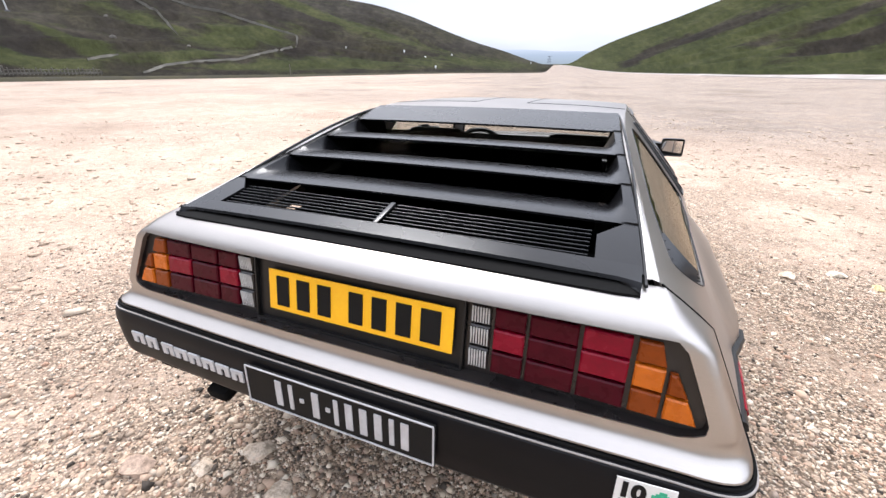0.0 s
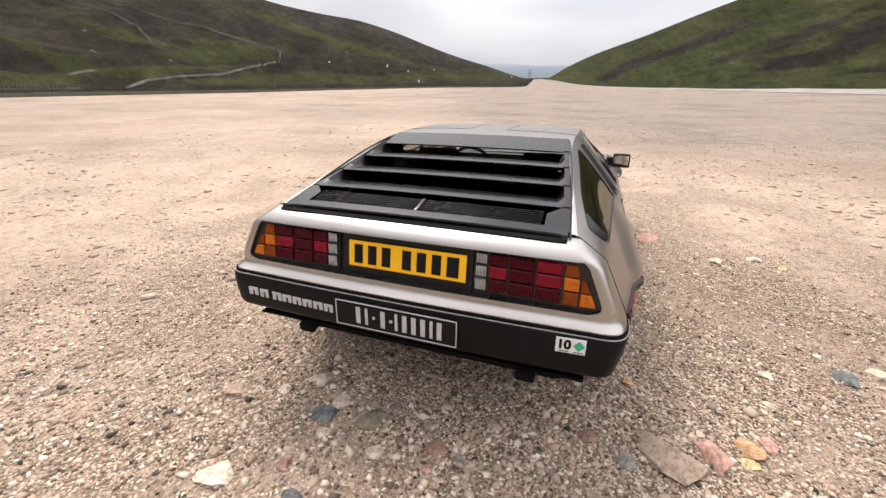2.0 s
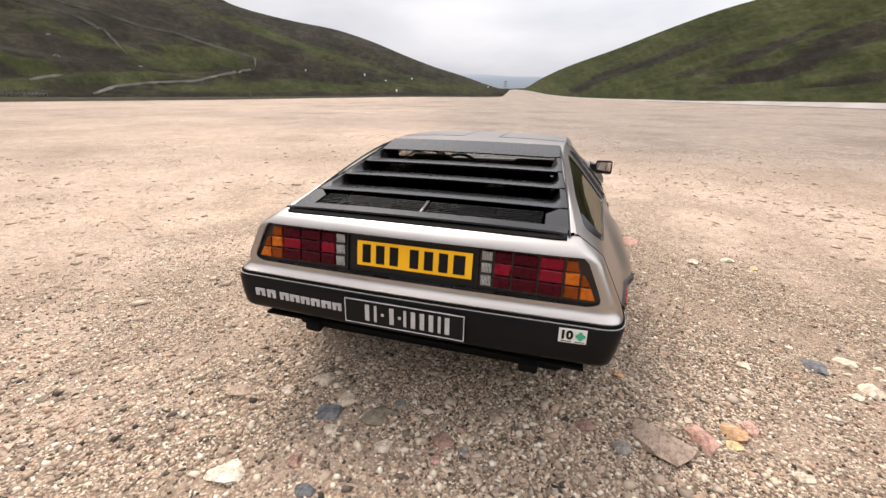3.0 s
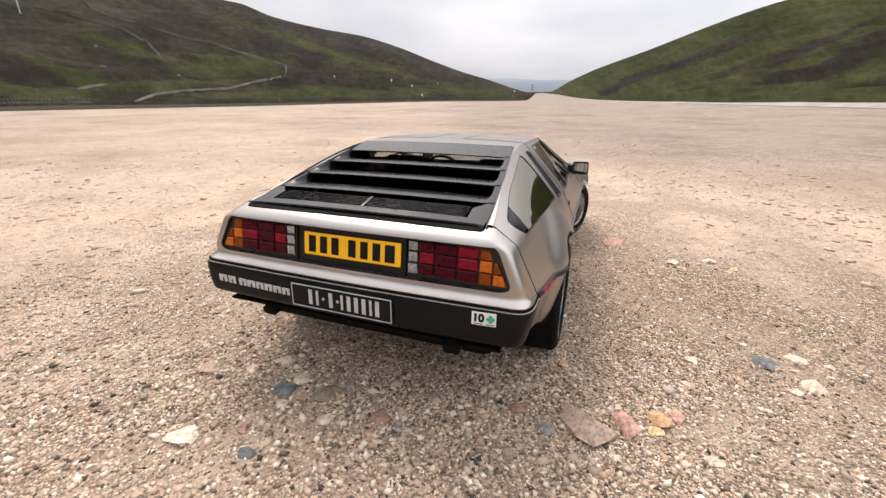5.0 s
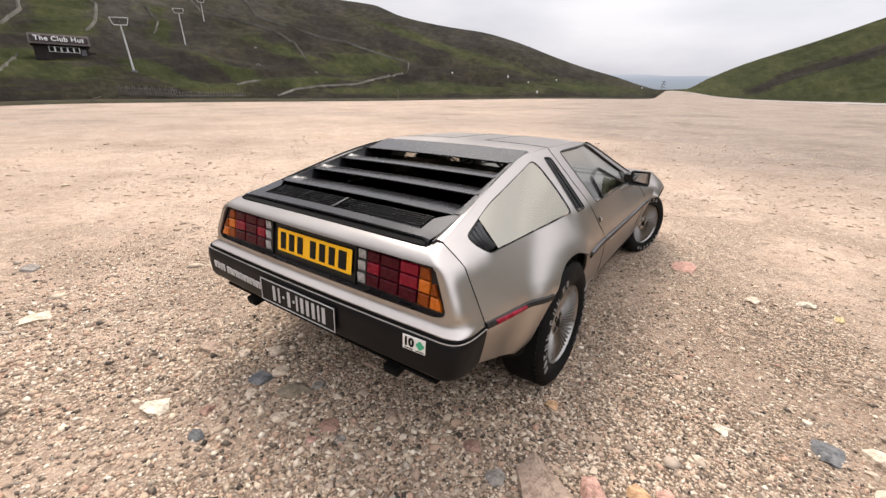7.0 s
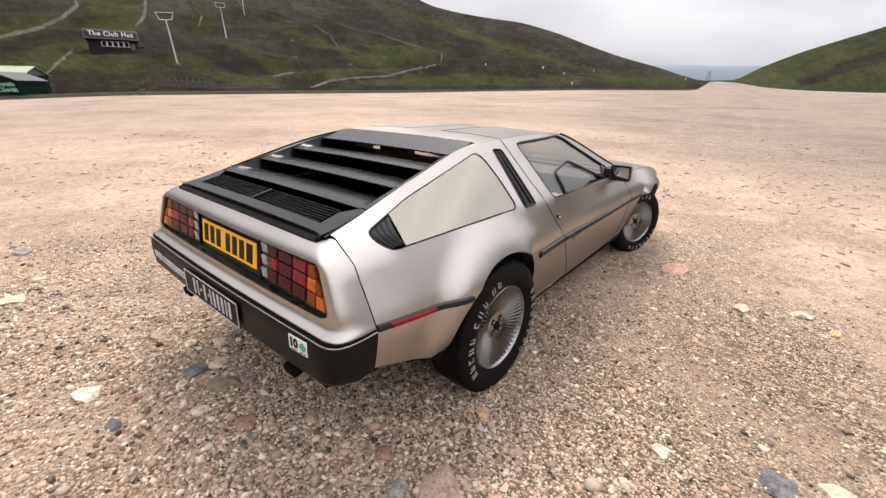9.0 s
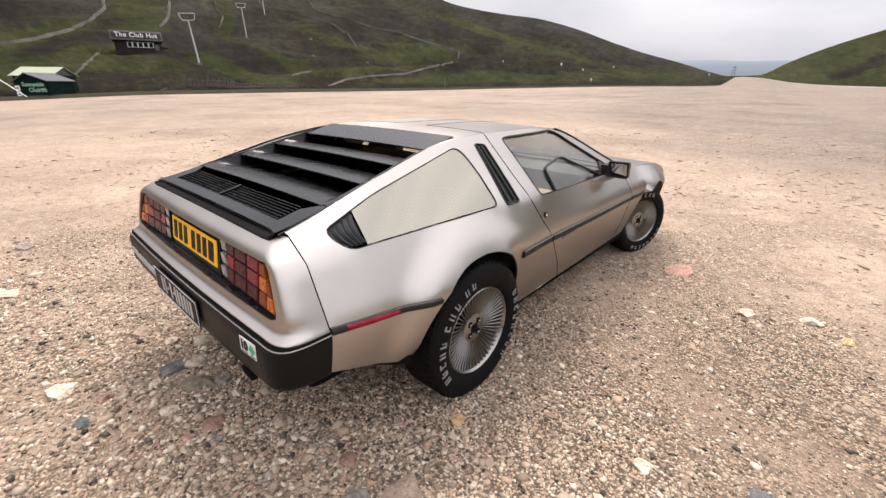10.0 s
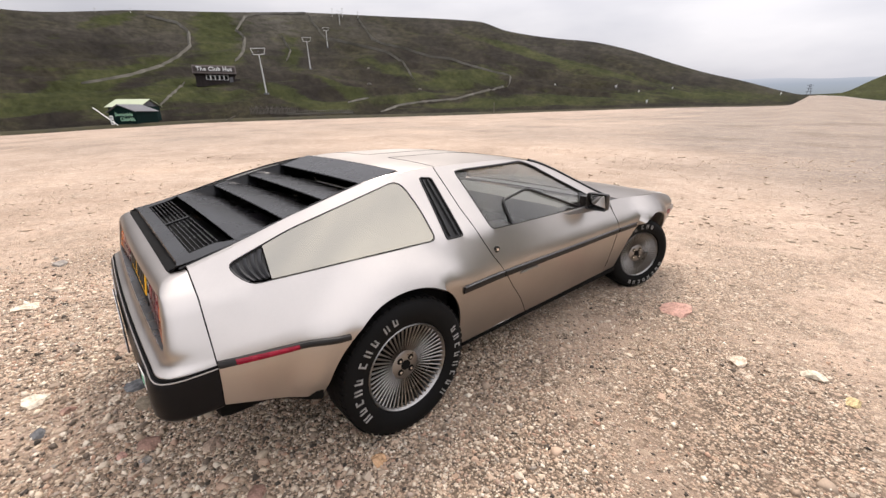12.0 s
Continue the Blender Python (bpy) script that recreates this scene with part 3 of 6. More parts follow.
def build_land():
    bearings = [-180 + 1.5 * i for i in range(240)]
    bearings = sorted(set([b for b in bearings if not -100 < b < 50] + [-100 + 0.5 * i for i in range(301)]))
    inner = [0.25 * (1.0 / 0.02) ** (i / 44) * 0.08 for i in range(44)]
    inner = [v / inner[-1] for v in inner[:-1]] + [1.0]
    outer = [i / 72 for i in range(1, 73)] + [1.1, 1.3, 1.7, 2.5, 4.0, 8.0]
    verts, mats, grass, fines, damp, crest, places = [], [], [], [], [], [], []
    rings = [("in", k) for k in inner] + [("out", k) for k in outer]
    for kind, k in rings:
        for az in bearings:
            d, top = EDGE_FAR(az), TOP_FAR(az)
            r = d * k if kind == "in" else min(d + (top - d) * k, 4600)
            p = land_point(az, r)
            verts.append(p)
            wander = noise.noise(Vector((p.x * 0.45, p.y * 0.45, 0.5))) * 0.5 + noise.noise(Vector((p.x * 1.3, p.y * 1.3, 2.5))) * 0.3
            far = math.hypot(p.x - 0.5, (p.y + 0.2) * 0.9)
            fines.append(max(0.0, min(1.0, (far - 2.0) / 3.6 + 0.05 + wander * 0.9)))
            grey = math.exp(-((az - 14) / 26) ** 2) * math.exp(-((math.log(max(r, 1)) - math.log(24)) / 0.85) ** 2)
            blot = 0.8 + 1.4 * noise.noise(Vector((p.x * 0.12, p.y * 0.3, 7.5)))
            distant = min(1.0, max(0.0, (r - 5) / 20)) ** 0.7
            turn = min(1.0, max(0.0, (az + 24) / 18)) * min(1.0, max(0.0, (100 - az) / 40))
            stretch = turn * min(1.0, max(0.0, (r - 9) / 14)) * (0.78 + 0.3 * blot)
            damp.append(max(0.0, min(1.0, max(1.3 * grey * (0.55 + 0.45 * blot), stretch) + 0.66 * distant * (0.65 + 0.35 * blot))))
            el = EDGE_EL(az) + (SKY_EL(az) - EDGE_EL(az)) * min(k, 1) if kind == "out" else 0
            # share of painted haze, strongest high on the slope near bearing -70
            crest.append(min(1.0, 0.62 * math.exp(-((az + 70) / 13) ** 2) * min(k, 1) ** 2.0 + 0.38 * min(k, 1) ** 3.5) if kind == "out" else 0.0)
            # bearing and elevation from the eye, so the texture spreads to fit the view
            places += [az * 4.6, el * 11.0 + 0.9 * az, 0.0]
            if az > -9:
                g = 0.44 - 0.006 * el - cover(az, el, HEATHERS)
            else:
                g = cover(az, el, GREENS)
            grass.append(max(0.0, min(1.0, g)) if kind == "out" else 0.0)
    n = len(bearings)
    centre = len(verts)
    verts.append(land_point(0, 0.0))
    grass.append(0.0), fines.append(0.0), damp.append(0.0), crest.append(0.0)
    places += [0.0, 0.0, 0.0]
    faces = [(centre, (i + 1) % n, i) for i in range(n)]
    mats = [0] * n
    for j in range(len(rings) - 1):
        for i in range(n):
            a, b = j * n + i, j * n + (i + 1) % n
            faces.append((a, b, b + n, a + n))
            mats.append(0 if j + 1 < len(inner) else 1)
    me = bpy.data.meshes.new("ground")
    me.from_pydata(verts, [], faces)
    me.materials.append(GRAVEL)
    me.materials.append(MOOR)
    me.polygons.foreach_set("material_index", mats)
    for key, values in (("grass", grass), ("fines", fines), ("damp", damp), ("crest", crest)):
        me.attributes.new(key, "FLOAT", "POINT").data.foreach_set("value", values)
    me.attributes.new("view_place", "FLOAT_VECTOR", "POINT").data.foreach_set("vector", places)
    me.shade_smooth()
    return tagged(new("ground", me), "pale crushed-stone car park running out to heather and grass hills", "ground", kind="structure")


ground = build_land()


def build_distance():
    """The hazy plain and sky-line far down the valley: self-lit, with haze painted in its colour."""
    m, n, l, b = nodes_of("hazy_distance")
    tc = n.new("ShaderNodeTexCoord")
    sep = n.new("ShaderNodeSeparateXYZ")
    l.new(tc.outputs["Generated"], sep.inputs[0])
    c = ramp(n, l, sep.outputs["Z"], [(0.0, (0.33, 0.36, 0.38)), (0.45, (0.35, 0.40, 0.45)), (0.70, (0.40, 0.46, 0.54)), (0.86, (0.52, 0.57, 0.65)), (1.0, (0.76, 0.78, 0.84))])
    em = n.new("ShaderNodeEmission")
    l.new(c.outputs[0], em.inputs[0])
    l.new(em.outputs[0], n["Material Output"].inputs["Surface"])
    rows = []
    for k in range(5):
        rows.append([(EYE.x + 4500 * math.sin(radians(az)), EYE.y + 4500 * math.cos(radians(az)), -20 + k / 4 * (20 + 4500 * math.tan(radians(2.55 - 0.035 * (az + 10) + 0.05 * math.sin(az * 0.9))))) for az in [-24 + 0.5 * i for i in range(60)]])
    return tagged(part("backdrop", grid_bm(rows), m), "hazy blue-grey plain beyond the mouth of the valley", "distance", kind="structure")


build_distance()

# ---- the car: x across, y forward from the rear axle, z up ----
car = thing("sports_car", "low brushed-stainless wedge-shaped coupe with black rear louvres on gravel", "car")

WIDE = pchip([-0.95, -0.72, -0.3, 0.0, 0.32, 0.6, 1.2, 1.9, 2.17, 2.41, 2.65, 3.0, 3.3], [0.80, 0.842, 0.885, 0.897, 0.893, 0.882, 0.878, 0.868, 0.868, 0.868, 0.838, 0.765, 0.71])
SILL_Z = pchip([-0.8, -0.5, 0.25, 0.6, 1.57, 1.95, 2.4, 2.67, 3.0, 3.3], [0.845, 0.848, 0.842, 0.836, 0.797, 0.785, 0.762, 0.735, 0.678, 0.615])
SILL_X = pchip([-0.8, -0.55, 0.25, 0.4, 0.6, 1.57, 1.95, 2.4, 3.0, 3.3], [0.735, 0.75, 0.782, 0.798, 0.803, 0.760, 0.752, 0.772, 0.705, 0.65])
RAIL_Z = pchip([-0.82, -0.745, 0.22, 0.45, 0.9, 1.25, 1.93, 1.96], [0.899, 0.915, 1.132, 1.143, 1.138, 1.103, 0.806, 0.795])
RAIL_X = pchip([-0.82, -0.745, 0.22, 0.56, 0.9, 1.25, 1.93], [0.648, 0.64, 0.535, 0.538, 0.532, 0.508, 0.728])
REAR_AXLE, FRONT_AXLE, REAR_HUB, FRONT_HUB = 0.0, 2.408, 0.328, 0.290


SKIRT = pchip([0.16, 0.36, 0.57, 0.62], [-0.13, -0.060, -0.008, 0.0])


def side_x(y, z):
    """Half width of the body at y and height z."""
    zs, sx, w = SILL_Z(y), SILL_X(y), WIDE(y)
    if z <= zs:
        if z > 0.62:
            t = (z - 0.62) / (zs - 0.62)
            x = w - (w - sx) * (math.sqrt(t * t + 0.006) - 0.0775) / 0.9255
        else:
            x = SKIRT(z) + w
        # wheel-arch flares: they rise out of the flank over a hand's width and run level to the lip
        for ya, za, ra, f in ((REAR_AXLE, 0.33, 0.375, 0.036), (FRONT_AXLE, 0.30, 0.340, 0.046)):
            k = min(1.0, max(0.0, (ra + 0.165 - math.hypot(y - ya, z - za)) / 0.125))
            # towards the door the flare runs out at the height of the moulding
            if (y - ya) * (1 if ya == REAR_AXLE else -1) > 0.2:
                k *= min(1.0, max(0.0, (z - 0.60) / 0.10))
            if z > 0.3:
                x += f * k * k * (3 - 2 * k) * min(1, (z - 0.3) / 0.12)
        return x
    t = min(1.0, (z - zs) / max(0.02, RAIL_Z(y) - zs))
    return sx + (RAIL_X(y) - sx) * t + 0.003 * math.sin(math.pi * t) * min(1, (RAIL_Z(y) - zs) / 0.1)


def on_side(y, z, out=0.0):
    return Vector((side_x(y, z) + out, y, z))


def side_panel(name, outline, material=STEEL, parent=None, holes=(), step=0.05, out=0.0, depth=0.014, label=""):
    """The panel on the right side and its twin on the left."""
    made = []
    for flip in (False, True):
        bm = thicken(sheet_bm(outline, lambda y, z: on_side(y, z, out), holes, step), depth)
        made.append(part(name, flip_x(bm) if flip else bm, material, parent or car, label))
    return made


def arch(y0, pts):
    return [(y0 + a, b) for a, b in pts]


REAR_ARCH = arch(REAR_AXLE, [(-0.385, 0.353), (-0.362, 0.44), (-0.325, 0.53), (-0.25, 0.62), (-0.15, 0.678), (-0.03, 0.702), (0.09, 0.697), (0.19, 0.663), (0.27, 0.60), (0.325, 0.51), (0.352, 0.42), (0.360, 0.33)])
REAR_ARCH = smooth_line(REAR_ARCH)
FRONT_ARCH = arch(FRONT_AXLE, [(-0.335, 0.30), (-0.325, 0.40), (-0.285, 0.50), (-0.21, 0.585), (-0.10, 0.635), (0.02, 0.648), (0.13, 0.62), (0.22, 0.555), (0.28, 0.46), (0.30, 0.36)])
FRONT_ARCH = smooth_line(FRONT_ARCH)
GAP = [(0.965, 0.235), (0.853, 0.375), (0.735, 0.50), (0.640, 0.615), (0.575, 0.71), (0.518, 0.82), (0.478, 0.95), (0.445, 1.139)]
QUARTER_WINDOW = rounded([(-0.562, 0.848), (0.264, 0.842), (0.252, 0.98), (0.216, 1.107), (-0.35, 0.986), (-0.614, 0.910)], [0.05, 0.035, 0.05, 0.08, 0.05, 0.06])
PILLAR_VENT = rounded([(0.318, 0.838), (0.416, 0.840), (0.398, 1.096), (0.332, 1.104)], 0.012)
DOOR_WINDOW = rounded([(0.615, 0.834), (1.725, 0.792), (1.74, 0.815), (1.245, 1.082), (1.15, 1.108), (0.565, 1.112)], [0.03, 0.01, 0.01, 0.05, 0.03, 0.02])

rail = [(y, RAIL_Z(y) - 0.001) for y in np.linspace(-0.7185, 0.442, 24)]
quarter = rail[::-1] + [(-0.7185, 0.80), (-0.7185, 0.655), (-0.7185, 0.47)] + REAR_ARCH + [(0.362, 0.238)] + [(y - 0.0025, z) for y, z in GAP[:-1]]
# ring order: along the rail to the tail, down, round the arch, and up the door gap
side_panel("rear_quarter_panel", quarter, holes=(QUARTER_WINDOW, PILLAR_VENT), step=0.045)
front_rail = [(y, RAIL_Z(y) - 0.001) for y in np.linspace(0.448, 1.90, 26)]
door_outline = front_rail + [(1.875, 0.70), (1.87, 0.55), (1.885, 0.40), (1.905, 0.235)] + [(y + 0.0025, z) for y, z in GAP[:-1]]
doors = side_panel("gullwing_door", door_outline, holes=(DOOR_WINDOW,), step=0.05)
fender_top = [(y, SILL_Z(y) - 0.001) for y in np.linspace(1.91, 3.055, 22)]
fender = [(1.910, 0.235), (1.890, 0.40), (1.876, 0.55), (1.881, 0.70), (1.905, 0.785)] + fender_top + [(3.085, 0.578), (2.75, 0.575), (2.705, 0.40)] + FRONT_ARCH[::-1] + [(2.07, 0.24)]
side_panel("front_wing", fender, step=0.05)
for flip in (1, -1):
    sill = grid_bm([[Vector((flip * (side_x(y, 0.272) + o), y, z)) for o, z in ((-0.03, 0.27), (-0.03, 0.24), (-0.06, 0.19), (-0.12, 0.165), (-0.28, 0.16))] for y in np.linspace(0.37, 2.07, 24)])
    part("sill", sill, DARK, car, "black lower sill")

# dark shut lines
for s in (1, -1):
    for line in (GAP, [(-0.7202, z) for z in np.linspace(0.645, 0.918, 12)], [(1.8775, 0.77), (1.8785, 0.70), (1.8735, 0.55), (1.888, 0.40), (1.903, 0.285)]):
        part("shut_line", tube_bm([Vector((s * (side_x(y, z) - 0.0004), y, z)) for y, z in open_line(line)], 0.0024, 6), DARK, car)

# side mouldings: black strip with a bright upper edge
def moulding(name, y0, y1, material, z0, z1, half=0.016, out=0.010, lift=0.0):
    for flip in (1, -1):
        rows = []
        for y in np.linspace(y0, y1, max(8, int(abs(y1 - y0) / 0.04))):
            z = z0 + (z1 - z0) * (y - y0) / (y1 - y0) + lift
            rows.append([Vector((flip * (side_x(y, z + dz) + o), y, z + dz)) for dz, o in ((half, -0.004), (half * 0.8, out * 0.7), (half * 0.3, out), (-half * 0.3, out), (-half * 0.8, out * 0.8), (-half, -0.004))])
        bm = grid_bm(rows)
        bm.verts.ensure_lookup_table()
        bm.faces.new([bm.verts[i] for i in range(6)])
        bm.faces.new([bm.verts[len(bm.verts) - 6 + i] for i in range(6)])
        part(name, bm, material, car)


for y0, y1, z0, z1 in ((0.335, 0.632, 0.601, 0.601), (0.644, 1.868, 0.601, 0.588), (1.885, 2.15, 0.588, 0.582)):
    moulding("side_moulding", y0, y1, TRIM, z0, z1, 0.016, 0.010, -0.003)
    moulding("moulding_ridge", y0, y1, VANE, z0, z1, 0.004, 0.010, 0.016)
moulding("side_moulding", -0.718, -0.285, TRIM, 0.641, 0.609, 0.013)
moulding("side_marker", -0.668, -0.465, RED_BRIGHT, 0.637, 0.621, 0.011, 0.0135)

# ---- tail: rear fascia with lamp recess, bumper ----
def tail_ring(z, yr, xr, xs, n_flat=13, n_round=15, power=3.0, y_end=-0.722):
    """Half a ring of the tail at one height: straight across to xr, then round to the side at xs."""
    pts = [Vector((xr * i / (n_flat - 1), yr + 0.012 * (i / (n_flat - 1)) ** 2, z)) for i in range(n_flat)]
    y0 = yr + 0.012
    for i in range(1, n_round + 1):
        a = i / n_round * math.pi / 2
        pts.append(Vector((xr + (xs - xr) * math.sin(a) ** (2 / power), y_end + (y0 - y_end) * math.cos(a) ** (2 / power), z)))
    return pts


FASCIA = [  # height, rearmost y, recess half width
    (0.9135, -0.735, 0.58), (0.909, -0.765, 0.60), (0.903, -0.792, 0.615), (0.893, -0.812, 0.63), (0.880, -0.824, 0.645), (0.868, -0.830, 0.655), (0.862, -0.832, 0.672),
    (0.845, -0.835, 0.690), (0.80, -0.842, 0.710), (0.75, -0.850, 0.732), (0.72, -0.855, 0.744), (0.703, -0.858, 0.742), (0.694, -0.860, 0.725), (0.688, -0.862, 0.70),
    (0.680, -0.8632, 0.70), (0.670, -0.8655, 0.70), (0.662, -0.870, 0.70), (0.655, -0.8785, 0.70), (0.650, -0.889, 0.70), (0.6465, -0.896, 0.70), (0.643, -0.897, 0.70), (0.639, -0.888, 0.70)]


def fascia_side(z):
    return side_x(-0.722, min(z, RAIL_Z(-0.722) - 0.001))


rows = [tail_ring(z, yr, xr, fascia_side(z), power=4.2 if z < 0.87 else 3.0) for z, yr, xr in FASCIA]
# a shallow hollow runs round the corner above the lower lip
for row in rows:
    for i, p in enumerate(row):
        f = max(0.0, (i - 13) / (len(row) - 14))
        down = 0.006 * math.exp(-((p.z - 0.664) / (0.040 if p.z > 0.664 else 0.010)) ** 2) * math.sin(math.pi * f) ** 0.8
        p.x -= 0.8 * down
        p.y += 0.5 * down
bm = bmesh.new()
for s in (1, -1):
    vs = [[bm.verts.new((s * p.x, p.y, p.z)) for p in r] for r in rows]
    for j in range(len(rows) - 1):
        hole = FASCIA[j][0] <= 0.862 and FASCIA[j + 1][0] >= 0.688
        for i in range(12 if hole else 0, len(rows[0]) - 1):
            q = (vs[j][i], vs[j][i + 1], vs[j + 1][i + 1], vs[j + 1][i])
            bm.faces.new(q if s > 0 else q[::-1])
thicken(bm, 0.012)
part("rear_fascia", bm, STEEL_X, car)

BUMPER_ROWS = [(0.636, -0.880, 0.70), (0.634, -0.905, 0.70), (0.628, -0.914, 0.70), (0.615, -0.919, 0.70), (0.60, -0.922, 0.70), (0.55, -0.924, 0.70), (0.50, -0.922, 0.70), (0.485, -0.915, 0.70), (0.472, -0.900, 0.69), (0.465, -0.875, 0.68), (0.461, -0.80, 0.66)]
bm = bmesh.new()
for s in (1, -1):
    vs = [[bm.verts.new((s * p.x, p.y, p.z)) for p in tail_ring(z, yr, xr, side_x(-0.722, z) + 0.004 - max(0.0, 0.47 - z) * 0.8, power=4.2)] for z, yr, xr in BUMPER_ROWS]
    for ra, rb in zip(vs, vs[1:]):
        for i in range(len(ra) - 1):
            q = (ra[i], ra[i + 1], rb[i + 1], rb[i])
            bm.faces.new(q if s > 0 else q[::-1])
thicken(bm, 0.01)
bumper = part("rear_bumper", bm, BUMPER, car, "black painted rear bumper")


for s in (1, -1):
    ring = tail_ring(0.6385, -0.902, 0.70, side_x(-0.722, 0.64) + 0.002, power=4.2)
    ring_low = tail_ring(0.6320, -0.9095, 0.70, side_x(-0.722, 0.632) + 0.004, power=4.2)
    part("bumper_trim", tube_bm([Vector((s * p.x, p.y, p.z)) for p in ring_low], 0.0022, 6), GREY_PAINT, car)
    part("bumper_seal", tube_bm([Vector((s * p.x, p.y, p.z)) for p in ring], 0.0035, 6), DARK, car)


def lamp_y(z):
    return -0.826 - (0.862 - z) * 0.155


def rear_point(x, z, out=0.0):
    return Vector((x, lamp_y(z) + 0.028 - 0.010 * (x / 0.72) ** 4 - out, z))


panel = [(-0.662, 0.866), (0.662, 0.866), (0.70, 0.84), (0.755, 0.71), (0.74, 0.685), (-0.74, 0.685), (-0.755, 0.71), (-0.70, 0.84)]
part("lamp_panel", thicken(sheet_bm(panel, lambda x, z: rear_point(x, z, -0.006), step=0.06), 0.02), SMOKE, car, "smoked black panel behind the lamps")
# walls of the recess, from the steel edge in to the smoked panel
first, last = [i for i, r in enumerate(FASCIA) if r[0] in (0.862, 0.688)]
half_rim = [rows[first][i] for i in range(12)] + [rows[j][12] for j in range(first, last + 1)] + [rows[last][i] for i in range(11, -1, -1)]
for s in (1, -1):
    strip = [[Vector((s * p.x, p.y + 0.003, p.z)), Vector((s * p.x * 0.997, rear_point(p.x, p.z, -0.008).y, p.z))] for p in half_rim]
    part("recess_wall", grid_bm(strip), SMOKE, car, smooth=60)
LENS_COLS = [(0.349, 0.412), (0.420, 0.512), (0.520, 0.604)]
LENS_ROWS = [(0.846, 0.806), (0.800, 0.757), (0.751, 0.706)]


def lens_bm(quad, out=0.010, ribs=0):
    """A lens block with bevelled sides on the lamp panel; quad: (x, z) round its face."""
    bm = bmesh.new()
    cx, cz = sum(p[0] for p in quad) / len(quad), sum(p[1] for p in quad) / len(quad)
    base = [bm.verts.new(rear_point(x, z, -0.004)) for x, z in quad]
    lip = [bm.verts.new(rear_point(x, z, out - 0.003)) for x, z in quad]
    face = [bm.verts.new(rear_point(x + math.copysign(0.003, cx - x), z + math.copysign(0.003, cz - z), out)) for x, z in quad]
    n = len(quad)
    for a, b in ((base, lip), (lip, face)):
        for i in range(n):
            bm.faces.new((a[i], a[(i + 1) % n], b[(i + 1) % n], b[i]))
    bm.faces.new(face)
    return bm


for s in (1, -1):
    lamp = part("tail_lamp", sheet_bm([(0.29, 0.855), (0.655, 0.855), (0.735, 0.70), (0.29, 0.697)], lambda x, z: rear_point(s * x, z, -0.003), step=0.05), SMOKE, car, "rear lamp cluster of red, amber and clear blocks")
    for ci, (xa, xb) in enumerate(LENS_COLS):
        for ri, (za, zb) in enumerate(LENS_ROWS):
            bright = (ci, ri) in ((0, 1), (2, 1), (2, 0)) if s > 0 else (ci, ri) in ((0, 1), (2, 1))
            part("lens", lens_bm([(s * xa, za), (s * xb, za), (s * xb, zb), (s * xa, zb)]), RED_BRIGHT if bright else RED_LENS, lamp, smooth=0)
    for ri, (za, zb) in enumerate(LENS_ROWS):
        part("lens", lens_bm([(s * 0.614, za), (s * (0.652 + (ri > 0) * 0.012), za), (s * 0.664, zb), (s * 0.614, zb)]), AMBER if ri == 1 else AMBER_DULL, lamp, "amber lens block", smooth=0)
    part("lens", lens_bm([(s * 0.672, 0.796), (s * 0.684, 0.796), (s * 0.705, 0.757), (s * 0.672, 0.757)]), AMBER_DULL, lamp, "amber lens block", smooth=0)
    part("lens", lens_bm([(s * 0.672, 0.751), (s * 0.707, 0.751), (s * 0.726, 0.710), (s * 0.672, 0.708)]), AMBER, lamp, "amber lens block", smooth=0)
    for za, zb in LENS_ROWS:
        rev = part("reversing_lens", lens_bm([(s * 0.298, za), (s * 0.340, za), (s * 0.340, zb), (s * 0.298, zb)], 0.006), SMOKE, lamp, "clear lens block with bright vertical ribs", smooth=0)
        ribs = None
        for k in range(7):
            xa = 0.3015 + k * 0.0058
            a = rear_point(s * xa, (za + zb) / 2, 0.0075)
            ribs = box_bm(0.0030, 0.003, za - zb - 0.004, a, bm=ribs)
        part("rib", ribs, CLEAR, rev, smooth=0)

# plate recess and plates
rec = part("plate_recess", thicken(sheet_bm([(-0.283, 0.852), (0.283, 0.852), (0.283, 0.688), (-0.283, 0.688)], lambda x, z: rear_point(x, z, -0.001), step=0.08), 0.006), BLACK, car, "black plastic recess round the yellow plate")
for x, z, sx, sz in ((0, 0.852, 0.572, 0.006), (0, 0.690, 0.572, 0.006), (-0.284, 0.771, 0.006, 0.166), (0.284, 0.771, 0.006, 0.166)):
    p = rear_point(x, z, 0.004)
    part("recess_edge", box_bm(sx, 0.012, sz, p, 0.002, rot=pose(0, 0, 0, -8.8)), BLACK, rec)


def plate(name, label, x0, z0, w, h, at_y, tilt, ground_mat, ink, bars, border=None):
    ob = part(name, box_bm(w, 0.005, h, (0, 0, 0), 0.002), ground_mat, None, smooth=0)
    tagged(ob, label, "plate")
    ob.matrix_world = pose(x0, at_y, z0, tilt)
    for bx, bw, bh in bars:
        part("bar", box_bm(bw, 0.003, bh, (bx, -0.0035, 0), 0.001), ink, ob, smooth=0)
    if border:
        for bx, bz, sx, sz in ((0, h / 2 - 0.004, w - 0.006, 0.004), (0, -h / 2 + 0.004, w - 0.006, 0.004), (w / 2 - 0.004, 0, 0.004, h - 0.010), (-w / 2 + 0.004, 0, 0.004, h - 0.010)):
            part("border", box_bm(sx, 0.003, sz, (bx, -0.0035, bz), 0.0008), border, ob, smooth=0)
    return ob


